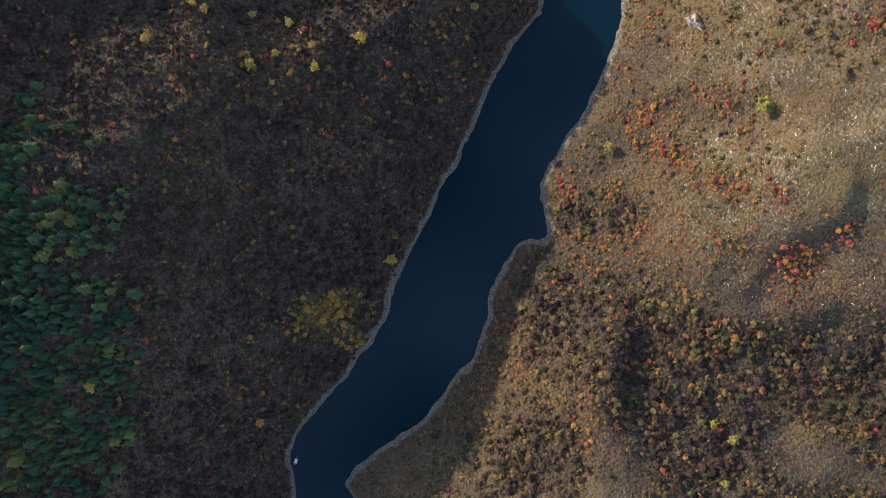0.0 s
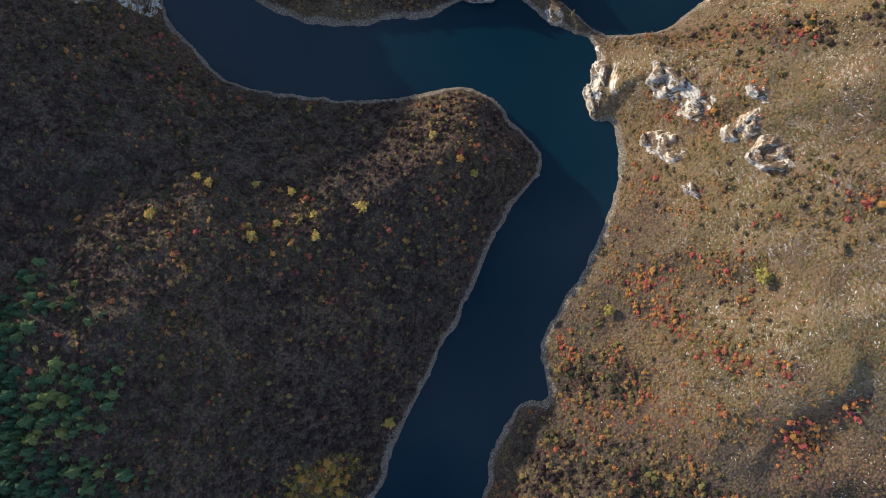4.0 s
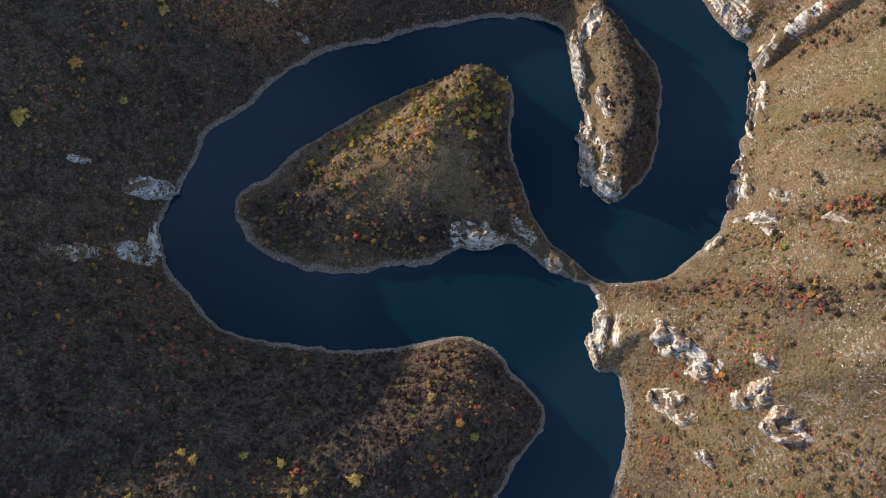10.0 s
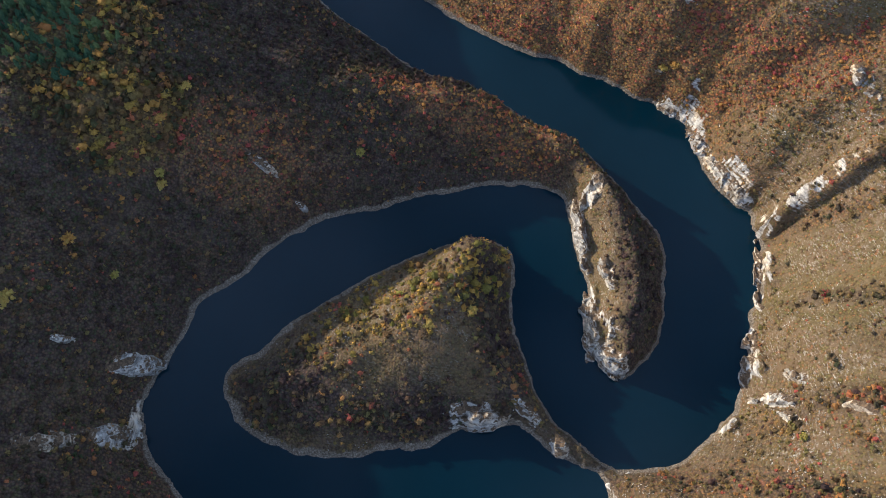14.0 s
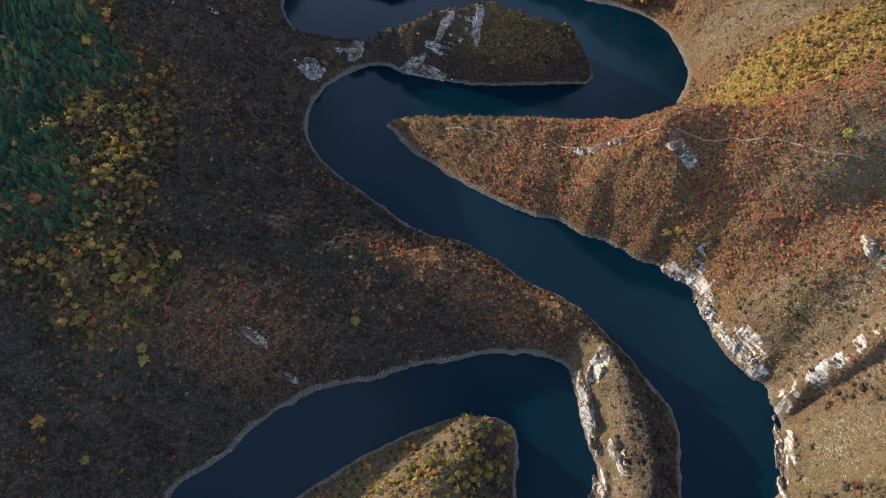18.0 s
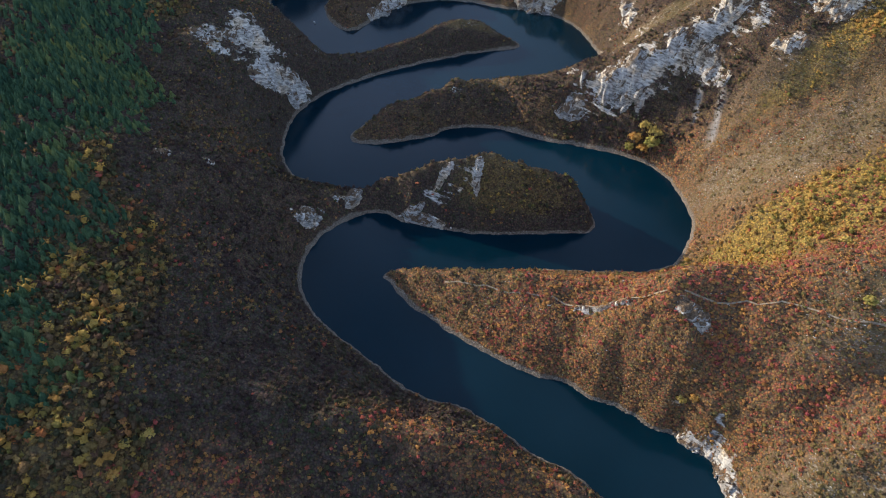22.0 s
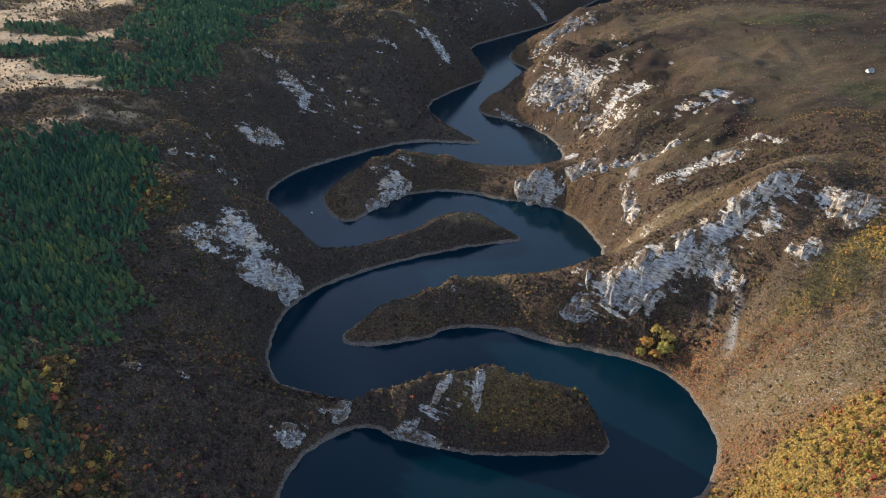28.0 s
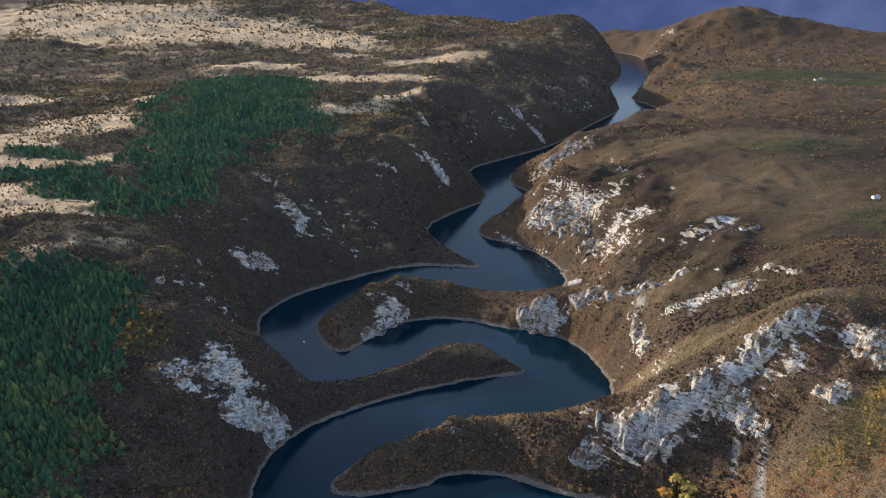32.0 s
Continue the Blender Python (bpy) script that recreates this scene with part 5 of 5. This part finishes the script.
def bright_tree(seed, tint, label, category="tree"):
    """A broadleaf tree of unit crown radius: tapered trunk, limbs, and a crown of lobes with loose leaves."""
    rng = np.random.RandomState(seed)
    root = new("broadleaf_tree")
    bm = bmesh.new()
    tube(bm, (0, 0, -0.3), (0.03, 0.02, 0.55), 0.1, 0.075)
    tube(bm, (0.03, 0.02, 0.55), (0.0, 0.05, 1.5), 0.075, 0.02)
    for k in range(5):
        a = k * 1.3 + rng.uniform(0, 0.6)
        tube(bm, (0.02, 0.02, 0.5 + 0.12 * k), (0.6 * math.cos(a), 0.6 * math.sin(a), 1.0 + 0.15 * k), 0.04, 0.012, 5)
    part("trunk", bm, BARK, root)
    vs, fs, ts, n = [], [], [], 0
    for k in range(13):
        v, f = leafy(rng, 14)
        a, r = k * 2.4, 0.72 * math.sqrt(k / 13)
        c = np.array((r * math.cos(a), r * math.sin(a), 0.75 + 0.75 * (1 - r * r) * rng.uniform(0.6, 1.1)))
        vs.append((v - (0, 0, 0.95)) * rng.uniform(0.26, 0.42) + c)
        fs.append(f + n)
        ts.append(np.full(len(v), np.clip(tint + rng.normal(0, 0.12), 0, 1)))
        n += len(v)
    crown = mesh_object("crown", np.vstack(vs), np.vstack(fs), YELLOW_LEAF, tint=np.concatenate(ts))
    crown.parent = root
    return tagged(root, label, category, "bright autumn trees")


FINE_TREES_SOUTH = [(-167, 119, 3.4), (-51, 131, 4.2), (-114, 109, 3.4), (-101, 118, 2.6), (-78, 111, 3.2), (-35, -7, 4.2), (-140, 141, 2.8), (-117, 144, 2.6),
                    (-95, 140, 3.0), (-80, 125, 2.6), (-116, 115, 2.2), (21, 157, 2.6), (-197, -77, 3.5), (-119, -113, 3.2), (194, 87, 5.5), (110, 68, 4),
                    (176, -116, 3.6), (166, -107, 3.0), (170, -141, 2.6), (-73, -30, 3), (-68, -43, 3.2), (-79, -47, 3), (-88, -39, 3), (-95, -52, 2.6),
                    (-7, 181, 3), (11, 165, 3), (20, 158, 2.6), (-147, 145, 2.6)]
FINE_TREES_NORTH = [(-274, 353, 6), (-256, 405, 5), (-230, 389, 3.4), (-188, 519, 4), (-200, 512, 3.4), (-202, 491, 4), (-66, 500, 4), (20, 367, 4),
                    (-9, 350, 3.4), (225, 280, 3), (-202, 456, 4), (-201, 450, 4), (184, 591, 4.5), (191, 588, 4), (300, 615, 5), (295, 701, 5),
                    (307, 676, 5), (214, 950, 8), (230, 938, 9), (233, 947, 8.5), (224, 956, 7), (222, 940, 7), (208, 946, 6)]
KEEPSAKES = [bright_tree(901, 0.5, "bright yellow broadleaf tree among brown woodland"), bright_tree(902, 0.08, "olive-yellow broadleaf tree on the slope"),
             bright_tree(903, 0.95, "orange autumn broadleaf tree standing out of the wood")]
placed = set()
for i, (tx, ty, r) in enumerate(FINE_TREES_SOUTH + FINE_TREES_NORTH):
    kind = (1 if tx > 100 and ty < 300 else 0 if i < 12 else (0, 2, 1, 0)[i % 4]) if not 19 <= i < 24 else 2
    tz = float(over_sheet(gh, np.array([tx * 1.0]), np.array([ty * 1.0]))[0])
    m = Matrix.LocRotScale((tx, ty, tz), Euler((0, 0, i * 1.7)), (1.15 * r, 1.15 * r, 1.2 * r))
    if kind in placed:
        copy_thing(KEEPSAKES[kind], m)
    else:
        placed.add(kind)
        KEEPSAKES[kind]["spot"] = i
ALL_TREES = FINE_TREES_SOUTH + FINE_TREES_NORTH
for thing in KEEPSAKES:
    i = thing["spot"]
    del thing["spot"]
    tx, ty, r = ALL_TREES[i]
    tz = float(over_sheet(gh, np.array([tx * 1.0]), np.array([ty * 1.0]))[0])
    thing.matrix_basis = Matrix.LocRotScale((tx, ty, tz), Euler((0, 0, i * 1.7)), (1.15 * r, 1.15 * r, 1.2 * r))


# ---- footpath along the spur's crest ----
FOOTPATH = [(1, 719), (32, 704), (67, 691), (105, 676), (140, 655), (176, 647), (226, 638), (254, 630), (269, 621), (286, 611), (311, 601)]
trail = rounded(rounded(FOOTPATH))
trail = trail + np.stack([value_noise(trail[:, 0], trail[:, 1], 12, 401, 2), value_noise(trail[:, 0], trail[:, 1], 12, 411, 2)], -1) * 2.5
along = np.gradient(trail, axis=0)
side = np.stack([-along[:, 1], along[:, 0]], -1) / np.linalg.norm(along, axis=1, keepdims=True) * 0.5
edge = np.stack([trail - side, trail + side], 1).reshape(-1, 2)
ez = over_sheet(gh, edge[:, 0], edge[:, 1]) + 0.35
n = len(trail)
strip = np.array([(2 * k, 2 * k + 1, 2 * k + 3, 2 * k + 2) for k in range(n - 1)])
DIRT = plain_material("trodden_dirt", (0.27, 0.215, 0.15), 0.95, 0.6, 0.3)
footpath = mesh_object("footpath", np.column_stack([edge, ez]), strip, DIRT)
tagged(footpath, "narrow pale trodden footpath along the wooded spur", "path", kind="structure")


# ---- small boats ----
BOAT_WHITE = plain_material("white_boat_paint", (0.75, 0.76, 0.76), 0.4, 2.0, 0.08)
BOAT_WOOD = plain_material("boat_planks", (0.25, 0.16, 0.09), 0.7, 4.0)
CANVAS = plain_material("boat_canopy_canvas", (0.7, 0.7, 0.68), 0.8, 3.0, 0.1)


def tour_boat(x, y, deg):
    """An open boat, 6 m long, with benches and a flat canopy on posts."""
    root = new("boat")
    bm = bmesh.new()
    rings = []
    for px, w in ((-3.0, 0.85), (-1.5, 1.0), (0.5, 1.0), (2.0, 0.7), (3.1, 0.06)):
        rings.append([bm.verts.new((px, sx * w * f, z)) for sx, f, z in ((-1, 1, 0.6), (-1, 0.75, -0.15), (1, 0.75, -0.15), (1, 1, 0.6))])
    for a, b in zip(rings, rings[1:]):
        for k in range(3):
            bm.faces.new((a[k], a[k + 1], b[k + 1], b[k]))
    bm.faces.new(rings[0])
    bmesh.ops.solidify(bm, geom=bm.faces[:], thickness=0.08)
    part("hull", bm, BOAT_WHITE, root)
    for bx in (-1.6, -0.2, 1.1):
        bm = bmesh.new()
        bmesh.ops.create_cube(bm, size=1, matrix=Matrix.Translation((bx, 0, 0.35)) @ Matrix.Diagonal((0.35, 1.5, 0.06, 1)))
        part("bench", bm, BOAT_WOOD, root)
    for px, py in ((-1.8, -0.7), (-1.8, 0.7), (0.9, -0.7), (0.9, 0.7)):
        bm = bmesh.new()
        tube(bm, (px, py, 0.4), (px, py, 1.9), 0.03, 0.03, 6)
        part("post", bm, BOAT_WHITE, root)
    bm = bmesh.new()
    bmesh.ops.create_grid(bm, x_segments=6, y_segments=4, size=1, matrix=Matrix.Diagonal((1.6, 0.95, 1, 1)))
    for v in bm.verts:
        v.co.z = 1.98 - 0.12 * (v.co.y / 0.95) ** 2
    bmesh.ops.solidify(bm, geom=bm.faces[:], thickness=0.05)
    part("canopy", bm, CANVAS, root)
    root.matrix_basis = pose(x, y, 0.0, 0, 0, deg)
    return tagged(root, "small white open boat with canopy on still water", "boat", "tour boats")


tour_boat(-102, -147, 70)
tour_boat(-198, 1256, 120)


# ---- farmsteads on the far plateau ----
PLASTER = plain_material("white_plaster", (0.78, 0.76, 0.72), 0.9, 0.8, 0.08)
ROOF_TILE = plain_material("red_roof_tiles", (0.3, 0.1, 0.06), 0.85, 1.5)
SHEET_ROOF = plain_material("grey_sheet_roof", (0.55, 0.56, 0.57), 0.5, 1.0, 0.12)
PANE = plain_material("dark_window_glass", (0.03, 0.035, 0.04), 0.15, 1.0, 0.1)
DOOR_WOOD = plain_material("door_planks", (0.14, 0.08, 0.05), 0.7)


def farmhouse(x, y, deg, length, width, roof_mat, label):
    root = new("house")
    h, rise_h = 3.4, 2.4
    a, b = length / 2, width / 2
    bm = bmesh.new()
    v = [bm.verts.new(p) for p in ((-a, -b, -2), (a, -b, -2), (a, b, -2), (-a, b, -2), (-a, -b, h), (a, -b, h), (a, b, h), (-a, b, h), (-a, 0, h + rise_h), (a, 0, h + rise_h))]
    for f in ((0, 1, 5, 4), (1, 2, 6, 9, 5), (2, 3, 7, 6), (3, 0, 4, 8, 7)):
        bm.faces.new([v[k] for k in f])
    part("wall", bm, PLASTER, root)
    bm = bmesh.new()
    e = 0.5
    for s in (-1, 1):
        q = [bm.verts.new(p) for p in ((-a - e, 0, h + rise_h + 0.06), (a + e, 0, h + rise_h + 0.06), (a + e, s * (b + e), h - 0.25), (-a - e, s * (b + e), h - 0.25))]
        bm.faces.new(q if s < 0 else q[::-1])
    bmesh.ops.solidify(bm, geom=bm.faces[:], thickness=-0.18)
    roof = part("roof", bm, roof_mat, root)
    bm = bmesh.new()
    bmesh.ops.create_cube(bm, size=1, matrix=Matrix.Translation((a * 0.4, 0.6, h + rise_h + 0.2)) @ Matrix.Diagonal((0.6, 0.6, 1.8, 1)))
    part("chimney", bm, PLASTER, roof)
    for s in (-1, 1):
        for k in (-0.6, 0.0, 0.6):
            bm = bmesh.new()
            if s < 0 and k == 0.0:
                bmesh.ops.create_cube(bm, size=1, matrix=Matrix.Translation((0, s * (b + 0.03), 1.0)) @ Matrix.Diagonal((1.0, 0.08, 2.0, 1)))
                part("door", bm, DOOR_WOOD, root)
            else:
                bmesh.ops.create_cube(bm, size=1, matrix=Matrix.Translation((k * a, s * (b + 0.02), 1.8)) @ Matrix.Diagonal((1.0, 0.06, 1.2, 1)))
                part("window", bm, PANE, root)
    root.matrix_basis = pose(x, y, float(over_sheet(gh, np.array([x * 1.0]), np.array([y * 1.0]))[0]) + 0.3, 0, 0, deg)
    return tagged(root, label, "house", "plateau farmsteads")


farmhouse(1190, 2810, 20, 14, 8, ROOF_TILE, "white plastered farmhouse with a red tiled roof on a meadow")
farmhouse(1215, 2832, -30, 11, 7, SHEET_ROOF, "white farm building with a grey metal roof on a meadow")
farmhouse(1335, 3450, 50, 13, 8, SHEET_ROOF, "distant pale farm building with a grey roof")
farmhouse(637, 1433, 15, 11, 6, SHEET_ROOF, "small pale shed with a grey metal roof on rough pasture")
farmhouse(664, 1405, 60, 8, 5, SHEET_ROOF, "white hut with a grey metal roof on rough pasture")
